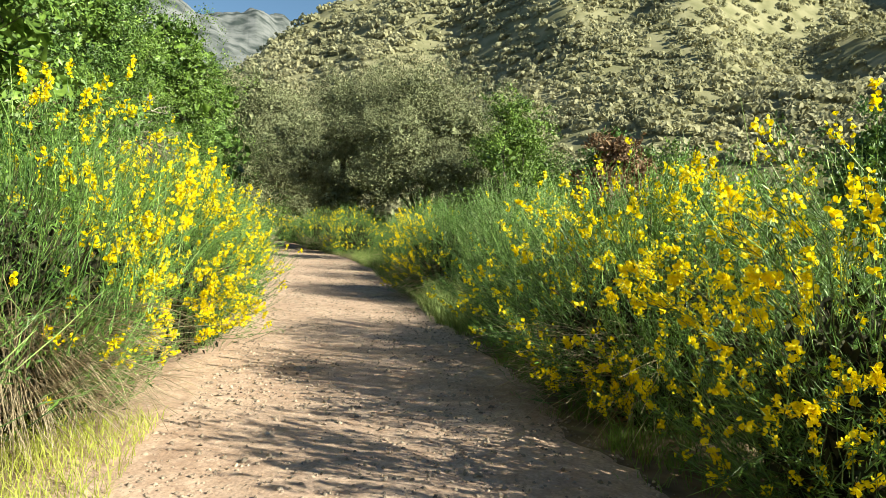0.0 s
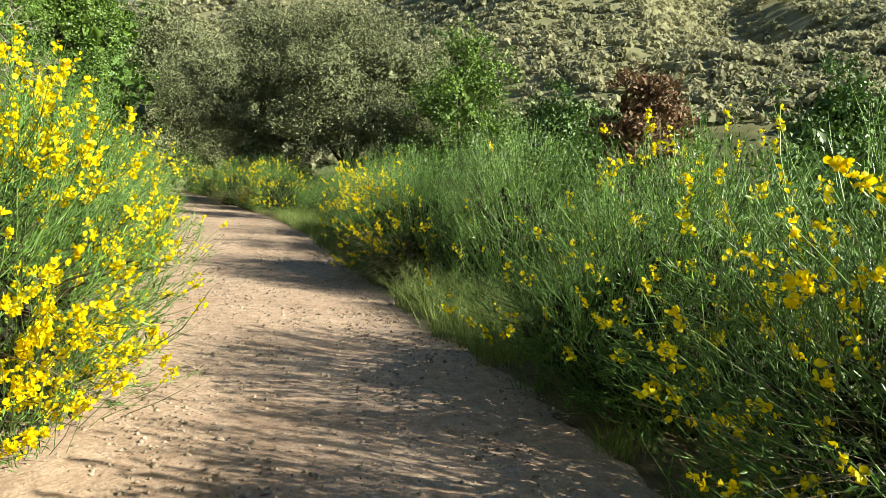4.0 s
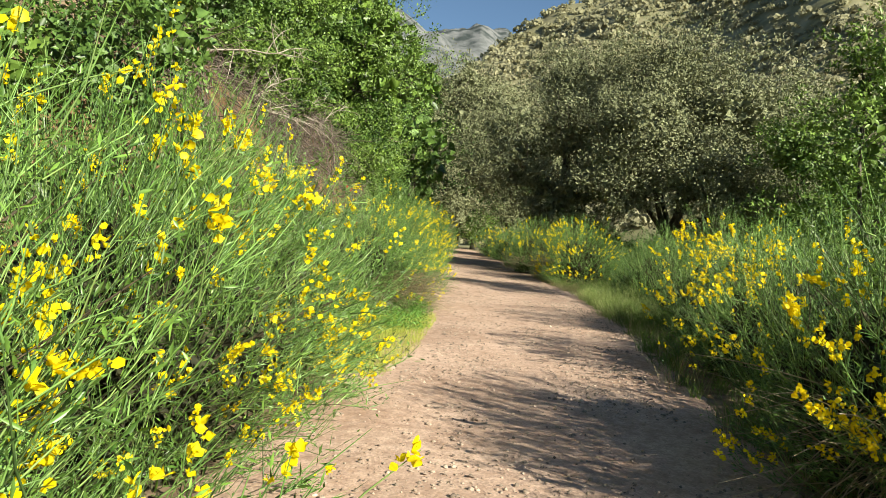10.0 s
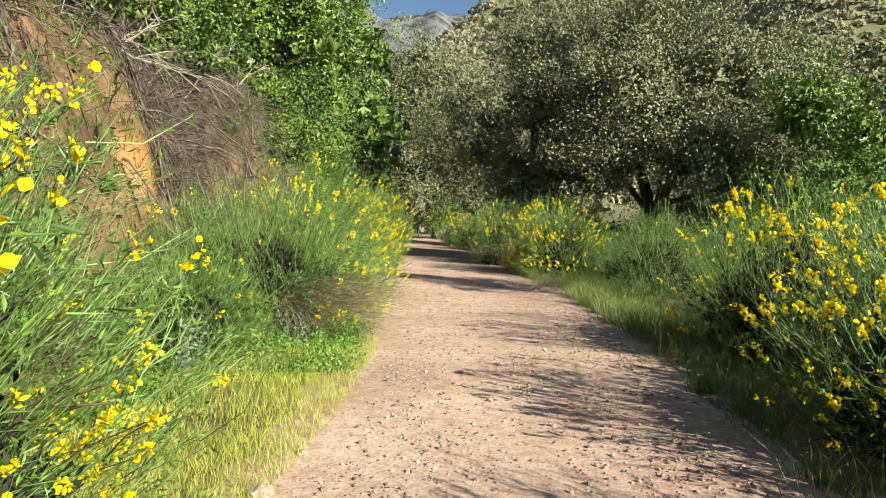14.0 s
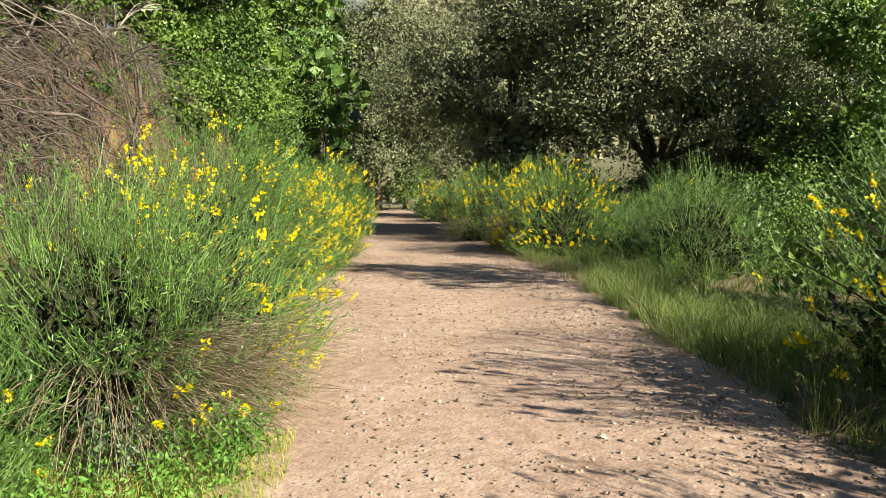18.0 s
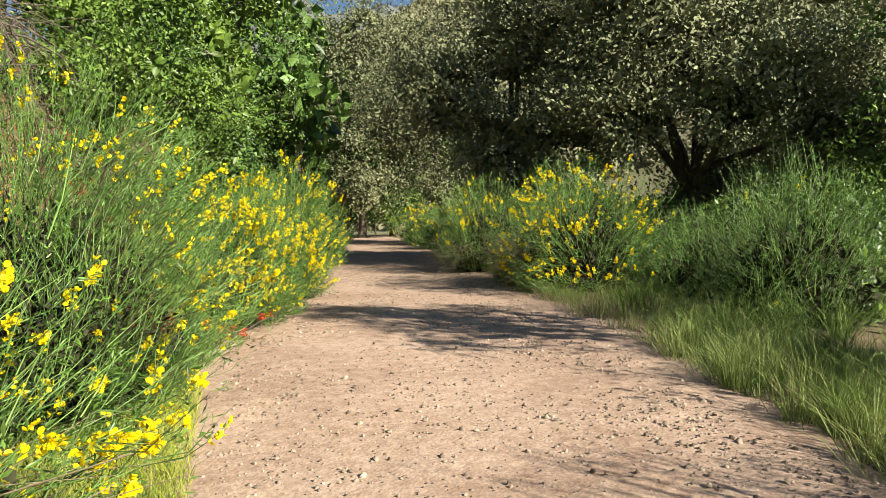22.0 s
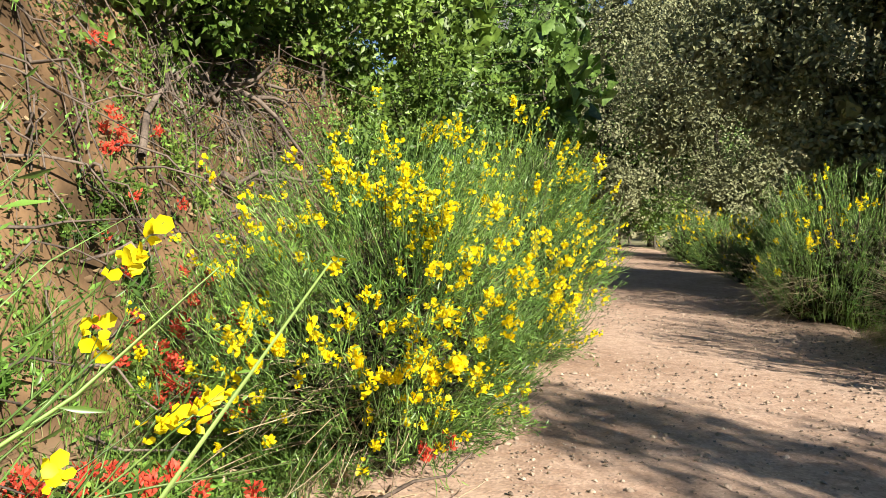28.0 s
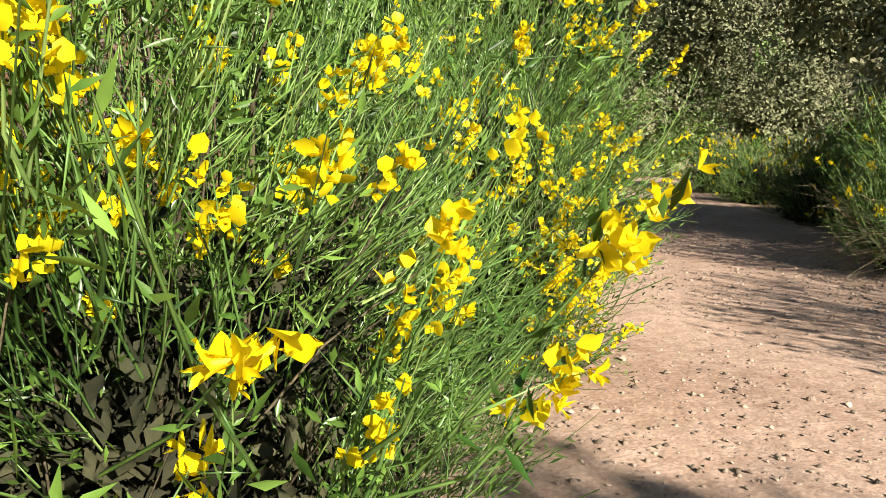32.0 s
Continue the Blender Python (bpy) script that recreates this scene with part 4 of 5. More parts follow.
for sx, sy, size, mat, seed in ((-4.6, -5.0, 1.2, M_DEEP, 341), (-5.0, -1.4, 1.2, M_GREEN, 342), (-5.0, 2.4, 1.3, M_DEEP, 343), (-5.0, 6.0, 1.2, M_GREEN, 344), (-5.0, 9.0, 1.1, M_DEEP, 345),
                                (-5.6, 11.2, 0.7, M_GREEN, 346), (-5.4, 20.2, 0.8, M_GREEN, 349), (-4.5, 26.0, 1.0, M_DEEP, 350),
                                (-4.2, 28.6, 1.2, M_GREEN, 351), (-4.6, 32.4, 1.2, M_DEEP, 352), (-4.1, 22.2, 0.8, M_GREEN, 382), (-4.3, 23.9, 0.85, M_DEEP, 383), (-3.7, 26.4, 0.9, M_GREEN, 384), (-3.5, 25.2, 0.7, M_DEEP, 392), (-4.7, 24.8, 1.0, M_GREEN, 393), (-3.5, 28.2, 0.8, M_DEEP, 385), (-4.6, 8.4, 0.9, M_DEEP, 386), (-5.3, 17.2, 0.5, M_GREEN, 390), (-4.35, 23.1, 0.75, M_GREEN, 394), (-4.0, 25.0, 0.8, M_GREEN, 395), (-6.9, 18.6, 1.2, M_DEEP, 396), (-6.6, 22.2, 1.2, M_DEEP, 397), (-7.0, 16.2, 1.1, M_DEEP, 398), (-7.0, 13.4, 1.1, M_DEEP, 399), (-5.4, 16.0, 1.0, M_GREEN, 409), (-5.3, 18.5, 0.8, M_GREEN, 410), (-5.2, 37.0, 1.3, M_GREEN, 353), (-3.2, 34.5, 0.8, M_GREEN, 354)):
    leafy_shrub((sx, sy), size, mat, seed, "leafy green shrub clinging to the bank")
# wooded bank
LEFT_TREES = (
    (-7.6, -3.0, 3.3, M_GREEN, 321), (-6.8, 3.6, 3.1, M_GREEN, 322), (-7.8, 9.2, 3.2, M_DEEP, 323), (-9.0, 15.0, 2.7, M_GREEN, 324), (-9.5, 18.0, 3.6, M_DEEP, 330),
    (-8.0, 20.6, 2.7, M_DEEP, 325), (-6.0, 27.0, 3.3, M_GREEN, 326), (-6.0, 34.0, 3.7, M_GREEN, 327), (-7.4, 41.0, 4.4, M_DEEP, 328), (-4.4, 46.0, 5.6, M_DEEP, 333), (-6.6, 51.0, 4.6, M_GREEN, 329), (-9.5, 25.0, 4.0, M_DEEP, 331), (-8.2, 28.0, 3.2, M_DEEP, 334), (-7.6, 23.8, 2.4, M_GREEN, 335), (-9.0, 36.0, 4.6, M_DEEP, 332),
)
for lx, ly, lr, lm, ls in LEFT_TREES:
    q = np.random.default_rng(ls).normal(0, 0.2, 12) * lr
    tree("live_oak", "dense green oak rooted on the bank", (lx, ly), 0.16, (0.2, 0, 1.2 + 0.3 * lr),
         [((0.5 + q[0], q[1], 0.8 * lr), 0.85 * lr, 0.9), ((-0.4 + q[2], 0.7 * lr + q[3], 1.2 * lr), 0.75 * lr, 0.9), ((q[4], -0.7 * lr + q[5], 1.15 * lr), 0.75 * lr, 0.9),
          ((0.2 + q[6], q[7], 1.8 * lr), 0.75 * lr, 0.9), ((0.9 + q[8], 0.3 + q[9], 0.35 * lr), 0.6 * lr, 0.8), ((1.2 + q[10], q[11] - 0.4, 1.3 * lr), 0.6 * lr, 0.8)],
         0.11, lm, ls, clumps=46, per=(42 if ly < 29 else 24), sigma=0.085, inner=60, group="oaks on the bank")

for vx, vy, vr, vs in ((28.0, 18.0, 3.4, 371), (34.0, 22.0, 3.8, 372), (22.0, 34.0, 3.4, 373), (30.0, 40.0, 3.8, 374)):
    tree("valley_tree", "dark green tree at the foot of the hill", (vx, vy), 0.25, (0, 0, 2.0),
         [((0, -0.6, 3.4), 0.9 * vr, 0.8), ((-1.6, -0.8, 4.6), 0.7 * vr, 0.9), ((1.6, -0.6, 5.0), 0.7 * vr, 0.9), ((0, -0.3, 6.6), 0.6 * vr, 0.9)], 0.26, M_DEEP, vs, clumps=46, per=24)

# ---- scrub on the far hillside ----
rng = np.random.default_rng(77)
hx, hy = [], []
while len(hx) < 17500:
    a, r = rng.uniform(radians(30), radians(103)), 60 + 330 * rng.uniform(0, 1) ** 1.25
    x, y = r * math.cos(a), r * math.sin(a)
    if r > 72 and 0.65 * x + 0.75 * y > 57 and -0.654 * (x + 6) + 0.756 * (y - 177) < 25 and value_noise(x * 0.11, y * 0.11, 71) > rng.uniform(-2.2, 0.4):
        hx.append(x)
        hy.append(y)
hx, hy = np.array(hx), np.array(hy)
n = len(hx)
size = (0.75 + 1.2 * rng.uniform(0, 1, n) ** 2.0) * (0.8 + 0.3 * (np.hypot(hx, hy) > 150))
foot = np.stack([hx, hy, land(hx, hy) - 0.1 * size], -1)
i = np.repeat(np.arange(n), 20)
d = unit(rng.normal(size=(len(i), 3)) + [0, -0.25, 0.45])
d[:, 2] = np.abs(d[:, 2])
k = size[i][:, None]
at = foot[i] + d * k * [1, 1, 0.75] * rng.uniform(0.55, 1.0, (len(i), 1))
go = unit(np.cross(d, rng.normal(size=d.shape)) + [0, 0, 0.55])
V, F = blades(at - go * k * 0.25, at + go * k * 0.45, 0.55 * size[i] * rng.uniform(0.6, 1.2, len(i)), facing=unit(d + rng.normal(0, 0.3, d.shape)))
tagged(new("hillside_scrub", fill_mesh("hillside_scrub", V, F, M_CHAP)), "olive and grey-green chaparral scrub covering the hillside", "scrub", kind="stuff")

# ---- low plants ----
grass("short lime-green grass at the foot of the broom", strip_spots(20000, 7.2, 12.6, lambda y: trail_left(y) - 1.9, lambda y: trail_left(y) + 0.05, 0.95, 1), 0.10, 0.0024, M_GRASS_LIME, 401)
grass("short lime-green grass at the trail edge", strip_spots(4500, -9.0, -4.4, lambda y: trail_left(y) - 0.8, lambda y: trail_left(y) + 0.15, 0.95, 2), 0.15, 0.0028, M_GRASS_LIME, 402)
grass("short lime-green grass below the tall broom", strip_spots(9000, 14.6, 18.2, lambda y: trail_left(y) - 1.0, lambda y: trail_left(y) + 0.08, 0.9, 11), 0.13, 0.0026, M_GRASS_LIME, 415)
grass("short green grass along the trail edge", strip_spots(9000, 13.0, 30.0, lambda y: trail_left(y) - 1.3, lambda y: trail_left(y) + 0.05, 0.5, 3), 0.15, 0.003, M_GRASS, 403, tuft=20)
grass("green grass along the trail edge", strip_spots(17000, -9.0, 30.0, lambda y: trail_right(y) + 0.05, lambda y: trail_right(y) + 1.6, 0.35, 4), 0.26, 0.003, M_GRASS, 404, tuft=28)
grass("tall pale meadow grass beside the trail", strip_spots(5000, -0.6, 2.4, lambda y: trail_right(y) - 0.05, lambda y: trail_right(y) + 1.1, 0.9, 5), 0.42, 0.0032, M_OAT, 405, tuft=40)
grass("tall green meadow grass beside the trail", strip_spots(3800, 12.5, 19.5, lambda y: trail_right(y) + 0.1, lambda y: trail_right(y) + 1.5, 0.3, 6), 0.36, 0.0030, M_GRASS, 406, tuft=40)
grass("tall pale meadow grass beside the trail", strip_spots(6000, 14.2, 18.6, lambda y: trail_right(y) + 0.0, lambda y: trail_right(y) + 1.5, 0.6, 12), 0.38, 0.0032, M_OAT, 416, tuft=40)
grass("dry straw grass along the trail edge", strip_spots(4000, 18.5, 27.5, lambda y: trail_right(y) - 0.05, lambda y: trail_right(y) + 0.6, 0.6, 13), 0.2, 0.0026, M_STRAW, 417, tuft=24)
grass("dry straw grass beside the trail", strip_spots(3000, 1.0, 28.0, lambda y: trail_right(y) + 0.0, lambda y: trail_right(y) + 1.2, 0.15, 7), 0.34, 0.0026, M_STRAW, 407, tuft=22)
grass("thin green undergrowth on the bank", strip_spots(14000, 6.0, 34.0, lambda y: trail_left(y) - 4.2, lambda y: trail_left(y) - 1.0, 0.5, 8), 0.30, 0.004, M_GRASS, 408, tuft=22)
grass("rank dark grass under the thicket", strip_spots(12000, -8.0, 32.0, lambda y: trail_right(y) + 1.0, lambda y: trail_right(y) + 5.0, 0.4, 9), 0.42, 0.005, M_GRASS, 409, tuft=30)
herb("nettle_plant", "leafy green herb at the edge of the trail", (-1.0, 12.1), 0.22, 0.42, 34, 0.045, M_HERB, 411)
herb("sage_plant", "grey-leaved sage in the grass", (-2.25, 10.3), 0.28, 0.6, 30, 0.05, M_SAGE, 412)
herb("sage_plant", "grey-green leafy plant below the broom", (-1.7, 12.0), 0.3, 0.4, 34, 0.045, M_SAGE, 413)
herb("nettle_plant", "leafy green herb on the bank side", (-2.8, 10.9), 0.35, 0.5, 40, 0.05, M_HERB, 414)

# ---- red paintbrush flowers ----
def paintbrush(place, count, spread, seed):
    """A clump of red paintbrush: thin stalks, each with a ragged head of narrow red bracts."""
    global rng
    rng = np.random.default_rng(seed)
    z0 = float(land(*place)) - 0.01
    root = thing("paintbrush_clump", "red paintbrush wildflowers in dry grass", "flowers", (*place, z0), group="red paintbrush flowers")
    for j in range(count):
        foot = np.array([rng.normal(0, spread), rng.normal(0, spread), 0.0])
        foot[2] = float(land(place[0] + foot[0], place[1] + foot[1])) - z0
        top = foot + [rng.normal(0, 0.06), rng.normal(0, 0.06), rng.uniform(0.2, 0.38)]
        V, Q = tubes(limb_curve(foot, top, rng.normal(0, 0.02, 3), 4)[None], np.linspace(0.0025, 0.0018, 4)[None], 4)
        stalk = part("stalk", fill_mesh("stalk", V, Q, M_HERB, True), root)
        n = 34
        at = top + np.stack([rng.normal(0, 0.017, n), rng.normal(0, 0.017, n), rng.uniform(-0.06, 0.02, n)], -1)
        go = unit(np.stack([rng.normal(size=n), rng.normal(size=n), rng.uniform(0.3, 1.6, n)], -1)) * rng.uniform(0.03, 0.055, n)[:, None]
        V, F = blades(at, at + go, np.full(n, 0.019))
        part("flower_head", fill_mesh("flower_head", V, F, M_PAINT), stalk, "ragged red bracts")


for px, py, count, spread, seed in ((-2.75, 19.75, 10, 0.12, 601), (-2.2, 19.7, 9, 0.14, 602), (-2.45, 19.25, 7, 0.14, 603), (-3.75, 21.3, 10, 0.14, 604), (-3.35, 21.2, 16, 0.2, 605), (-3.3, 21.8, 12, 0.16, 609), (-3.15, 22.4, 9, 0.16, 610), (-3.1, 20.9, 12, 0.16, 611), (-2.75, 20.9, 6, 0.14, 612), (-2.55, 21.3, 5, 0.16, 613), (-1.75, 19.65, 5, 0.1, 606), (-1.3, 20.7, 3, 0.1, 607), (-3.9, 17.0, 4, 0.1, 608)):
    paintbrush((px, py), count, spread, seed)

# ---- the bank ----
dead_brush("bare grey-brown twigs tangled on the bank", (-4.5, 16.5), 1.5, 277, 501)
dead_brush("bare grey-brown twigs tangled on the bank", (-4.6, 19.2), 1.4, 211, 502)
dead_brush("bare grey-brown twigs tangled on the bank", (-4.9, 16.2), 1.2, 250, 503)
dead_brush("bare grey-brown twigs tangled on the bank", (-4.6, 10.6), 1.3, 250, 508)
dead_brush("bare grey-brown twigs tangled on the bank", (-4.5, 15.0), 1.3, 250, 509)
dead_brush("bare grey-brown twigs tangled on the bank", (-4.4, 22.4), 1.2, 158, 504)
dead_brush("dense grey-brown dead twigs hanging on the bank", (-5.4, 15.8), 1.9, 343, 510, radius=0.007)
dead_brush("dense grey-brown dead twigs hanging on the bank", (-5.4, 18.6), 1.8, 316, 511, radius=0.007)
dead_brush("dense grey-brown dead twigs hanging on the bank", (-6.0, 13.4), 1.6, 250, 512, radius=0.007)
dead_brush("dead twigs hanging from the top of the bank", (-4.4, 24.2), 1.3, 198, 513)
dead_brush("thin dry brown twigs under the broom", (-1.75, 20.1), 0.5, 105, 505, rise=0.1, mat=M_DRY, radius=0.003)

dead_brush("dense grey-brown dead twigs hanging on the bank", (-4.7, 17.4), 1.6, 369, 514, radius=0.006)
dead_brush("dense grey-brown dead twigs hanging on the bank", (-5.3, 11.4), 1.4, 277, 515, radius=0.006)
dead_brush("dense grey-brown dead twigs hanging on the bank", (-4.6, 20.6), 1.5, 343, 516, radius=0.006)
dead_brush("dead vines hanging from the top of the bank", (-6.2, 17.0), 2.0, 343, 517, radius=0.007)
dead_brush("dead vines hanging from the top of the bank", (-6.0, 20.4), 2.0, 316, 518, radius=0.007)


def bare_limb(place, way, length, seed, thick=0.028):
    """A bleached dead limb with forking branches, caught on the bank; each branch a part."""
    global rng
    rng = np.random.default_rng(seed)
    z0 = float(land(*place))
    root = thing("fallen_limb", "bleached bare dead limb caught on the bank", "dead branch", (*place, z0), group="dead limbs on the bank")
    go = unit(np.array([way]))[0]

    def crooked(a, d, ln, r0):
        k = np.linspace(0, 1, 7)[:, None]
        P = a + d * ln * k + np.cumsum(rng.normal(0, 0.035, (7, 3)), 0) * ln * k - np.array([0, 0, 0.22]) * ln * k**2
        floor_z = land(P[:, 0] + place[0], P[:, 1] + place[1]) - z0
        P[:, 2] = np.maximum(P[:, 2], floor_z + r0)
        V, Q = tubes(P[None], np.linspace(1.0, 0.25, 7)[None] * r0, 6)
        return P, fill_mesh("branch", V, Q, M_PALE_WOOD, True)

    stem, me = crooked(np.array([0, 0, 0.02]), go, length, thick)
    part("limb", me, root)
    for j in range(7):
        at = stem[rng.integers(1, 6)]
        side, me = crooked(at, unit((go * 0.8 + rng.normal(0, 0.6, 3))[None])[0], length * rng.uniform(0.3, 0.6), thick * 0.5)
        branch = part("branch", me, root)
        for _ in range(3):
            _, me = crooked(side[rng.integers(2, 6)], unit((go * 0.5 + rng.normal(0, 0.7, 3))[None])[0], length * rng.uniform(0.12, 0.3), thick * 0.25)
            part("twig", me, branch)
    return root


for bx, by, way, ln, seed in ((-5.5, 13.2, (0.85, 0.25, 0.25), 1.7, 521), (-5.4, 14.3, (0.9, 0.5, 0.1), 1.8, 522), (-5.3, 15.4, (0.5, 0.3, 0.6), 1.5, 523), (-3.9, 12.9, (0.6, 0.8, 0.0), 1.4, 524), (-5.0, 17.8, (0.5, -0.2, 0.5), 1.4, 525), (-4.7, 20.0, (0.4, 0.2, 0.7), 1.3, 526), (-4.4, 25.9, (0.5, -0.2, 0.8), 1.6, 527), (-3.5, 11.6, (0.9, 0.1, 0.1), 1.2, 528)):
    bare_limb((bx, by), way, ln, seed, 0.024)

# ---- loose stones on the trail ----
STONE_V = np.array([(1, 0, 0), (-0.9, 0.1, 0), (0.1, 0.8, 0), (-0.1, -0.85, 0), (0.05, 0.0, 0.75), (0.55, 0.45, 0.45), (-0.5, -0.45, 0.4)])
STONE_F = np.array([(0, 5, 4), (5, 2, 4), (2, 1, 4), (1, 6, 4), (6, 3, 4), (3, 0, 4), (0, 2, 5), (1, 3, 6), (0, 3, 7, 7), (2, 0, 7, 7)][:8])
rng = np.random.default_rng(88)
n = 80000
py = rng.uniform(-9, 32, n)
pu = rng.uniform(-0.06, 1.06, n)
side_bias = rng.uniform(0, 1, n) < 0.22 + 0.35 * pu + 1.2 * np.abs(pu - 0.5) ** 1.5
ok = side_bias & (value_noise(pu * 6, py * 1.2, 81) + rng.uniform(-0.6, 0.6, n) > -0.25)
py, pu = py[ok], pu[ok]
px = trail_left(py) * (1 - pu) + trail_right(py) * pu
size = 0.007 + 0.013 * rng.uniform(0, 1, len(px)) ** 2.4 + 0.018 * rng.uniform(0, 1, len(px)) ** 9
place = np.stack([px, py, trail_top(px, py, np.clip(np.minimum(pu, 1 - pu), 0.006, 1)) + 0.15 * size], -1)
tilt = unit(np.stack([rng.normal(0, 0.3, len(px)), rng.normal(0, 0.3, len(px)), np.ones(len(px))], -1))
V, F = scatter(STONE_V * [1, 0.8, 1], STONE_F, place, tilt, size)
tagged(new("gravel", fill_mesh("gravel", V, F, M_PEBBLE)), "loose grey and tan gravel scattered on the trail", "gravel", kind="stuff")


def rock(place, size, seed, label="tan stone lying on the trail edge"):
    bm = bmesh.new()
    bmesh.ops.create_icosphere(bm, subdivisions=2, radius=1.0)
    for v in bm.verts:
        k = 1 + 0.35 * noise.noise(v.co * 1.3 + Vector((seed, 0, 0))) + 0.15 * noise.noise(v.co * 3 + Vector((0, seed, 0)))
        v.co = Vector((v.co.x * size * k, v.co.y * size * 0.75 * k, v.co.z * size * 0.55 * k))
    me = bpy.data.meshes.new("stone")
    bm.to_mesh(me)
    bm.free()
    me.materials.append(M_ROCK)
    ob = new("stone", me)
    ob.location = (*place, float(land(*place)) + 0.2 * size)
    ob.rotation_euler = (0, 0, seed)
    return tagged(ob, label, "stone", group="stones at the trail edge")


for rx_, ry_, size, seed in ((-1.0, 7.6, 0.085, 1), (-1.15, 7.2, 0.05, 2), (-1.2, 5.6, 0.05, 3), (-0.9, 8.3, 0.045, 4), (-1.65, 19.4, 0.05, 5), (-1.45, 18.8, 0.04, 6), (1.75, 2.4, 0.05, 7), (0.3, 22.4, 0.035, 8), (0.9, 23.2, 0.03, 9), (-0.2, 21.4, 0.04, 10), (1.1, 20.8, 0.03, 11)):
    rock((rx_, ry_), size, seed)
dead_brush("crooked fallen stick beside the trail", (-1.6, 19.3), 0.5, 1, 506, rise=0.0, radius=0.006, name="fallen_stick")

# ---- litter and seedlings on the bank ----
rng = np.random.default_rng(91)
n = 14000
ly = np.where(rng.uniform(0, 1, n) < 0.4, rng.uniform(19, 27, n), rng.uniform(7, 34, n))
lx = trail_left(ly) - 0.9 - rng.uniform(0, 4.2, n)
at = np.stack([lx, ly, land(lx, ly) + 0.01], -1)
V, F = blades(at, at + unit(np.stack([rng.normal(size=n), rng.normal(size=n), rng.uniform(-0.4, 0.6, n)], -1)) * rng.uniform(0.03, 0.09, n)[:, None], rng.uniform(0.015, 0.04, n))
tagged(new("leaf_litter", fill_mesh("leaf_litter", V, F, M_LITTER)), "dry brown fallen leaves on the bank", "leaf litter", kind="stuff")
seedlings = np.random.default_rng(92)
for j in range(34):
    sy = seedlings.uniform(8, 30)
    sx = float(trail_left(sy)) - 1.3 - seedlings.uniform(0.2, 3.0)
    herb("seedling", "small leafy green plant growing on the bank", (sx, sy), 0.16, seedlings.uniform(0.2, 0.45), 14, 0.055, M_HERB if j % 3 else M_DEEP, 700 + j)
dead_brush("bare grey-brown twigs tangled on the bank", (-3.9, 23.4), 1.0, 220, 507)

rng = np.random.default_rng(93)
n = 4500
ly = np.where(rng.uniform(0, 1, n) < 0.45, rng.uniform(19, 27, n), rng.uniform(8, 33, n))
lx = trail_left(ly) - 1.4 - rng.uniform(0, 4.5, n)
size = 0.012 + 0.05 * rng.uniform(0, 1, n) ** 4
place = np.stack([lx, ly, land(lx, ly) - 0.2 * size], -1)
V, F = scatter(STONE_V, STONE_F, place, unit(rng.normal(size=(n, 3))), size)
tagged(new("soil_clods", fill_mesh("soil_clods", V, F, M_CLOD)), "crumbled brown soil and small stones on the bank", "soil", kind="stuff")
more = np.random.default_rng(94)
for j in range(44):
    sy = more.uniform(19.4, 26.5)
    sx = -2.2 - more.uniform(0.0, 1.9)
    herb("seedling", "small leafy green plant growing on the bank", (sx, sy), 0.2, more.uniform(0.18, 0.4), 16, 0.05, M_HERB if j % 2 else M_GREEN, 760 + j)


def oats(label, spots, seed):
    """Tall wild oat stalks that arch over, each with a few hanging spikelets."""
    global rng
    rng = np.random.default_rng(seed)
    n = len(spots)
    a = np.stack([spots[:, 0], spots[:, 1], land(spots[:, 0], spots[:, 1])], -1)
    way = rng.uniform(0, 6.28, n)
    out = np.stack([np.cos(way), np.sin(way), np.zeros(n)], -1) * rng.uniform(0.10, 0.32, n)[:, None]
    tall = rng.uniform(0.45, 0.85, n)[:, None] * [0, 0, 1]
    k = np.linspace(0, 1, 6)[None, :, None]
    P = a[:, None] + tall[:, None] * (k - 0.28 * k**3) + out[:, None] * k**2.2
    V, Q = tubes(P, np.linspace(0.0018, 0.0008, 6)[None] * np.ones((n, 1)), 3)
    i = np.repeat(np.arange(n), 9)
    t = rng.uniform(0.72, 1.0, len(i))
    j = np.minimum((t * 5).astype(int), 4)
    f = (t * 5 - j)[:, None]
    at = P[i, j] * (1 - f) + P[i, j + 1] * f
    tip = at + np.stack([rng.normal(0, 0.012, len(i)), rng.normal(0, 0.012, len(i)), -rng.uniform(0.015, 0.035, len(i))], -1)
    W, F = blades(at, tip, np.full(len(i), 0.006))
    V, F = np.concatenate([V, W]), [Q, F + len(V)]
    return tagged(new("wild_oats", fill_mesh("wild_oats", V, F, M_OAT)), label, "grass", kind="stuff")


oats("tall arching wild oats with hanging seed heads", strip_spots(420, 12.0, 21.0, lambda y: trail_right(y) + 0.0, lambda y: trail_right(y) + 1.6, 0.6, 21), 801)
oats("tall arching wild oats with hanging seed heads", strip_spots(220, 0.5, 4.0, lambda y: trail_right(y) + 0.0, lambda y: trail_right(y) + 1.0, 0.6, 22), 802)


# ---- undergrowth ----
def toe_spots(n, y0, y1, u0, u1, seed):
    """Spots on the bank, u metres back from the edge of the trail, in patches."""
    return strip_spots(n, y0, y1, lambda y: trail_left(y) - u1, lambda y: trail_left(y) - u0, 0.45, seed)


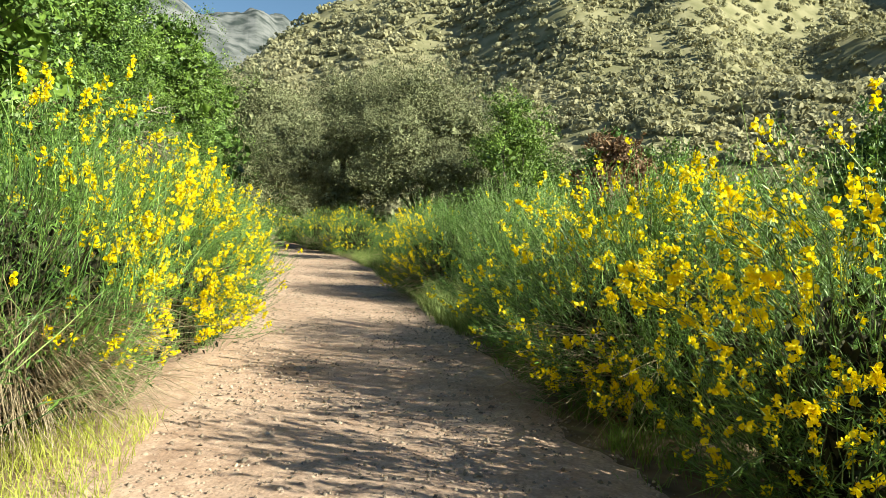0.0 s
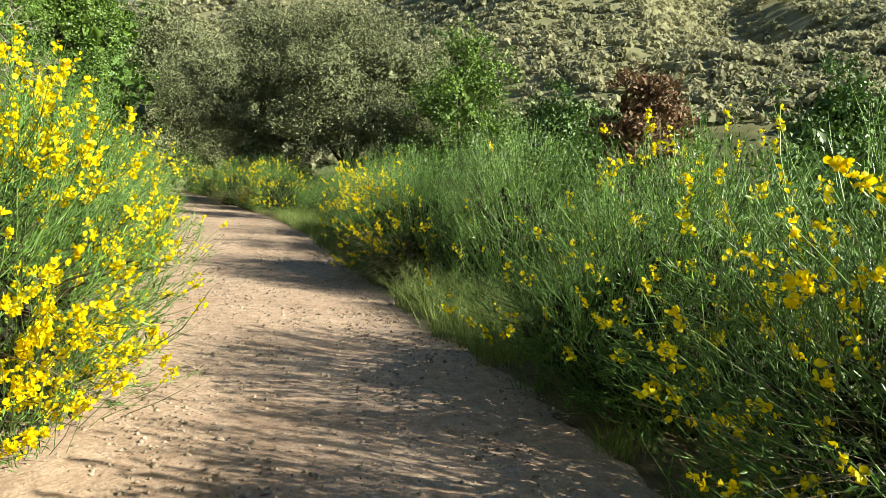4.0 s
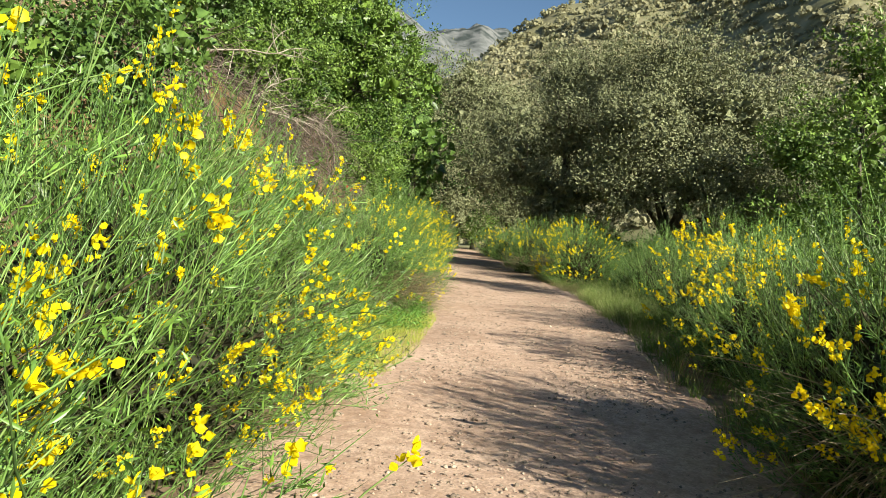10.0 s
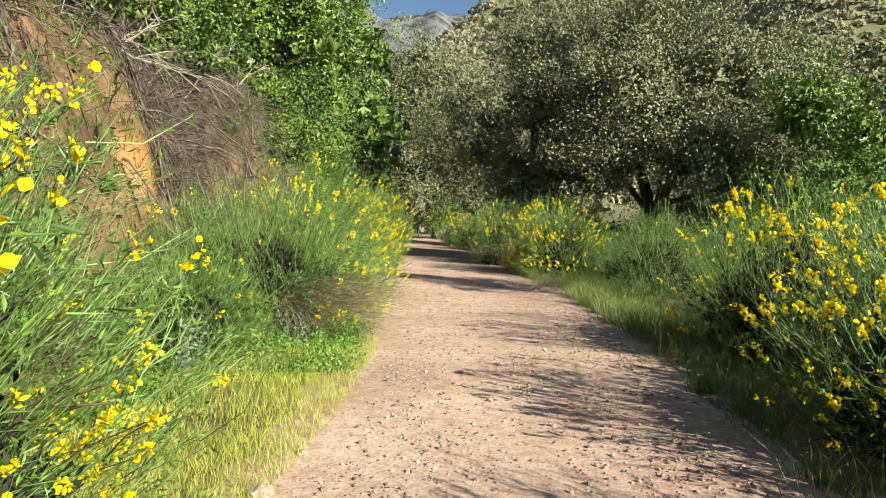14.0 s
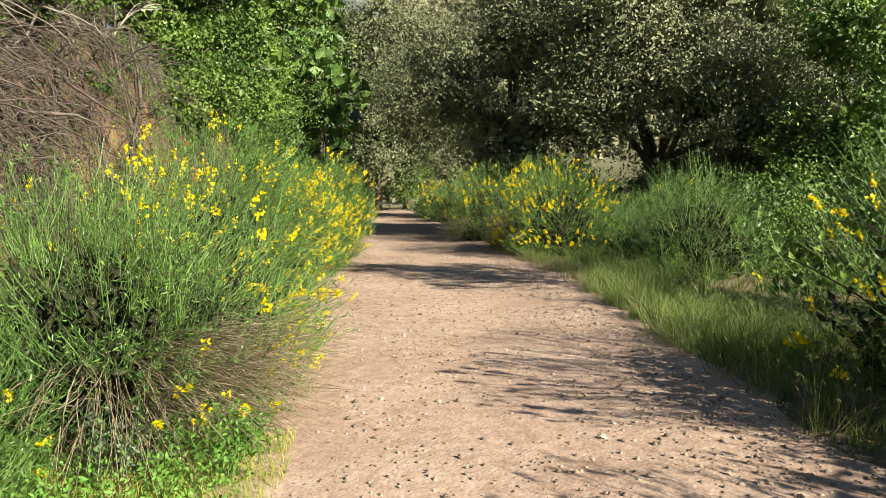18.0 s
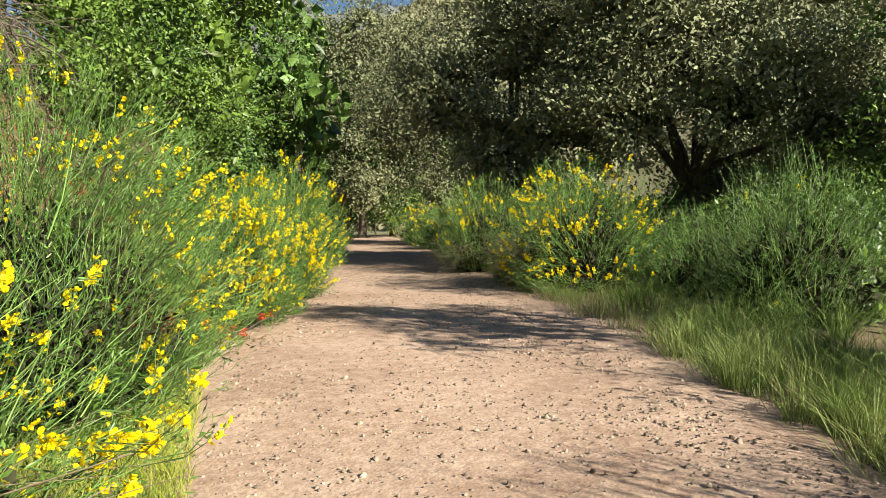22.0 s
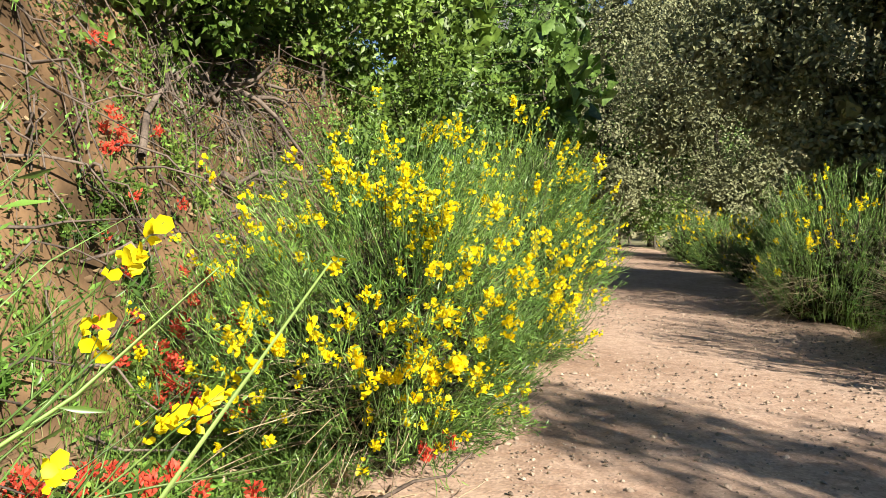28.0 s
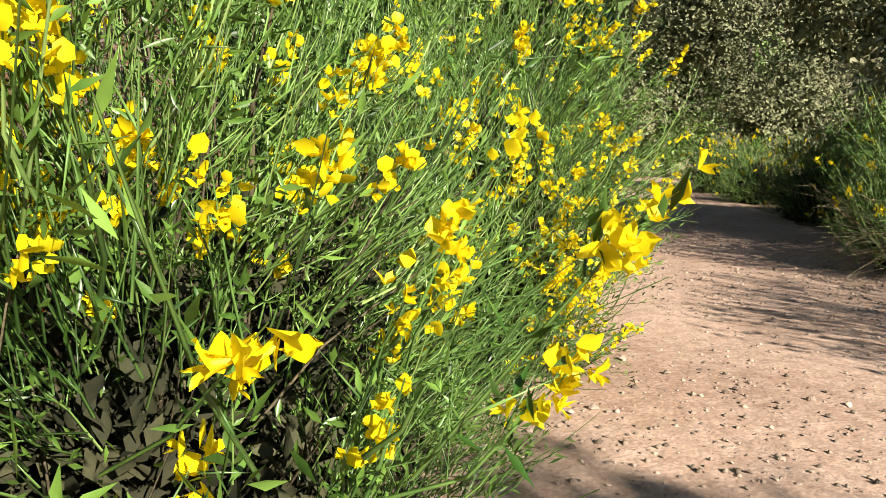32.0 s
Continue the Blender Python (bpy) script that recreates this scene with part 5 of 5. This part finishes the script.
undergrowth("low leafy green herbs covering the bank", toe_spots(800, 19.0, 27.5, 0.2, 3.0, 31), 0.16, 0.04, 36, M_HERB, 901)
undergrowth("grey-green leafy herbs covering the bank", toe_spots(620, 18.0, 28.0, 0.15, 3.4, 32), 0.15, 0.04, 34, M_DEEP, 902)
undergrowth("low bright green herbs at the foot of the broom", toe_spots(260, 10.2, 13.6, 0.1, 1.9, 44), 0.16, 0.04, 34, M_HERB, 913, tall=0.9)
undergrowth("low leafy green plants on the bank", toe_spots(560, 6.0, 19.0, 1.7, 5.5, 33), 0.17, 0.045, 30, M_GREEN, 903)
undergrowth("low leafy green plants on the bank", toe_spots(420, 27.0, 46.0, 0.8, 5.0, 34), 0.24, 0.07, 26, M_DEEP, 904)
undergrowth("leafy undergrowth hanging over the bank", toe_spots(150, 9.0, 30.0, 3.0, 5.5, 35), 0.34, 0.06, 60, M_GREEN, 905, tall=0.6)
grass("green grass tufts at the foot of the bank", toe_spots(7000, 19.2, 23.6, 0.15, 1.7, 36), 0.24, 0.0032, M_GRASS, 906, tuft=26)
grass("dry grass at the foot of the bank", toe_spots(2500, 19.2, 26.0, 0.0, 1.4, 37), 0.16, 0.0026, M_STRAW, 907, tuft=20)
undergrowth("dark leafy understorey below the oaks", strip_spots(520, 27.0, 44.0, lambda y: trail_right(y) + 1.8, lambda y: trail_right(y) + 12.0, 0.6, 38), 0.6, 0.11, 46, M_DEEP, 908, tall=1.0)
undergrowth("leafy thicket on the valley floor", strip_spots(600, -30.0, 30.0, 6.5, 34.0, 0.3, 39), 0.9, 0.2, 30, M_GREEN, 909, tall=0.7)
undergrowth("dull green weeds on the valley floor", strip_spots(1900, -30.0, 44.0, 4.5, 55.0, 0.5, 40), 0.7, 0.22, 20, M_GRASS, 910, tall=0.35)
undergrowth("scrub on the slope above the bank", strip_spots(700, -30.0, 60.0, -40.0, -9.5, 0.3, 41), 0.8, 0.18, 22, M_DEEP, 911, tall=0.9)
undergrowth("weeds beside the trail", np.concatenate([strip_spots(260, -40.0, -9.5, lambda y: trail_left(y) - 5.0, lambda y: trail_left(y) - 0.3, 0.6, 42), strip_spots(260, -40.0, -9.5, lambda y: trail_right(y) + 0.3, lambda y: trail_right(y) + 5.0, 0.6, 43)]), 0.45, 0.09, 30, M_GREEN, 912)
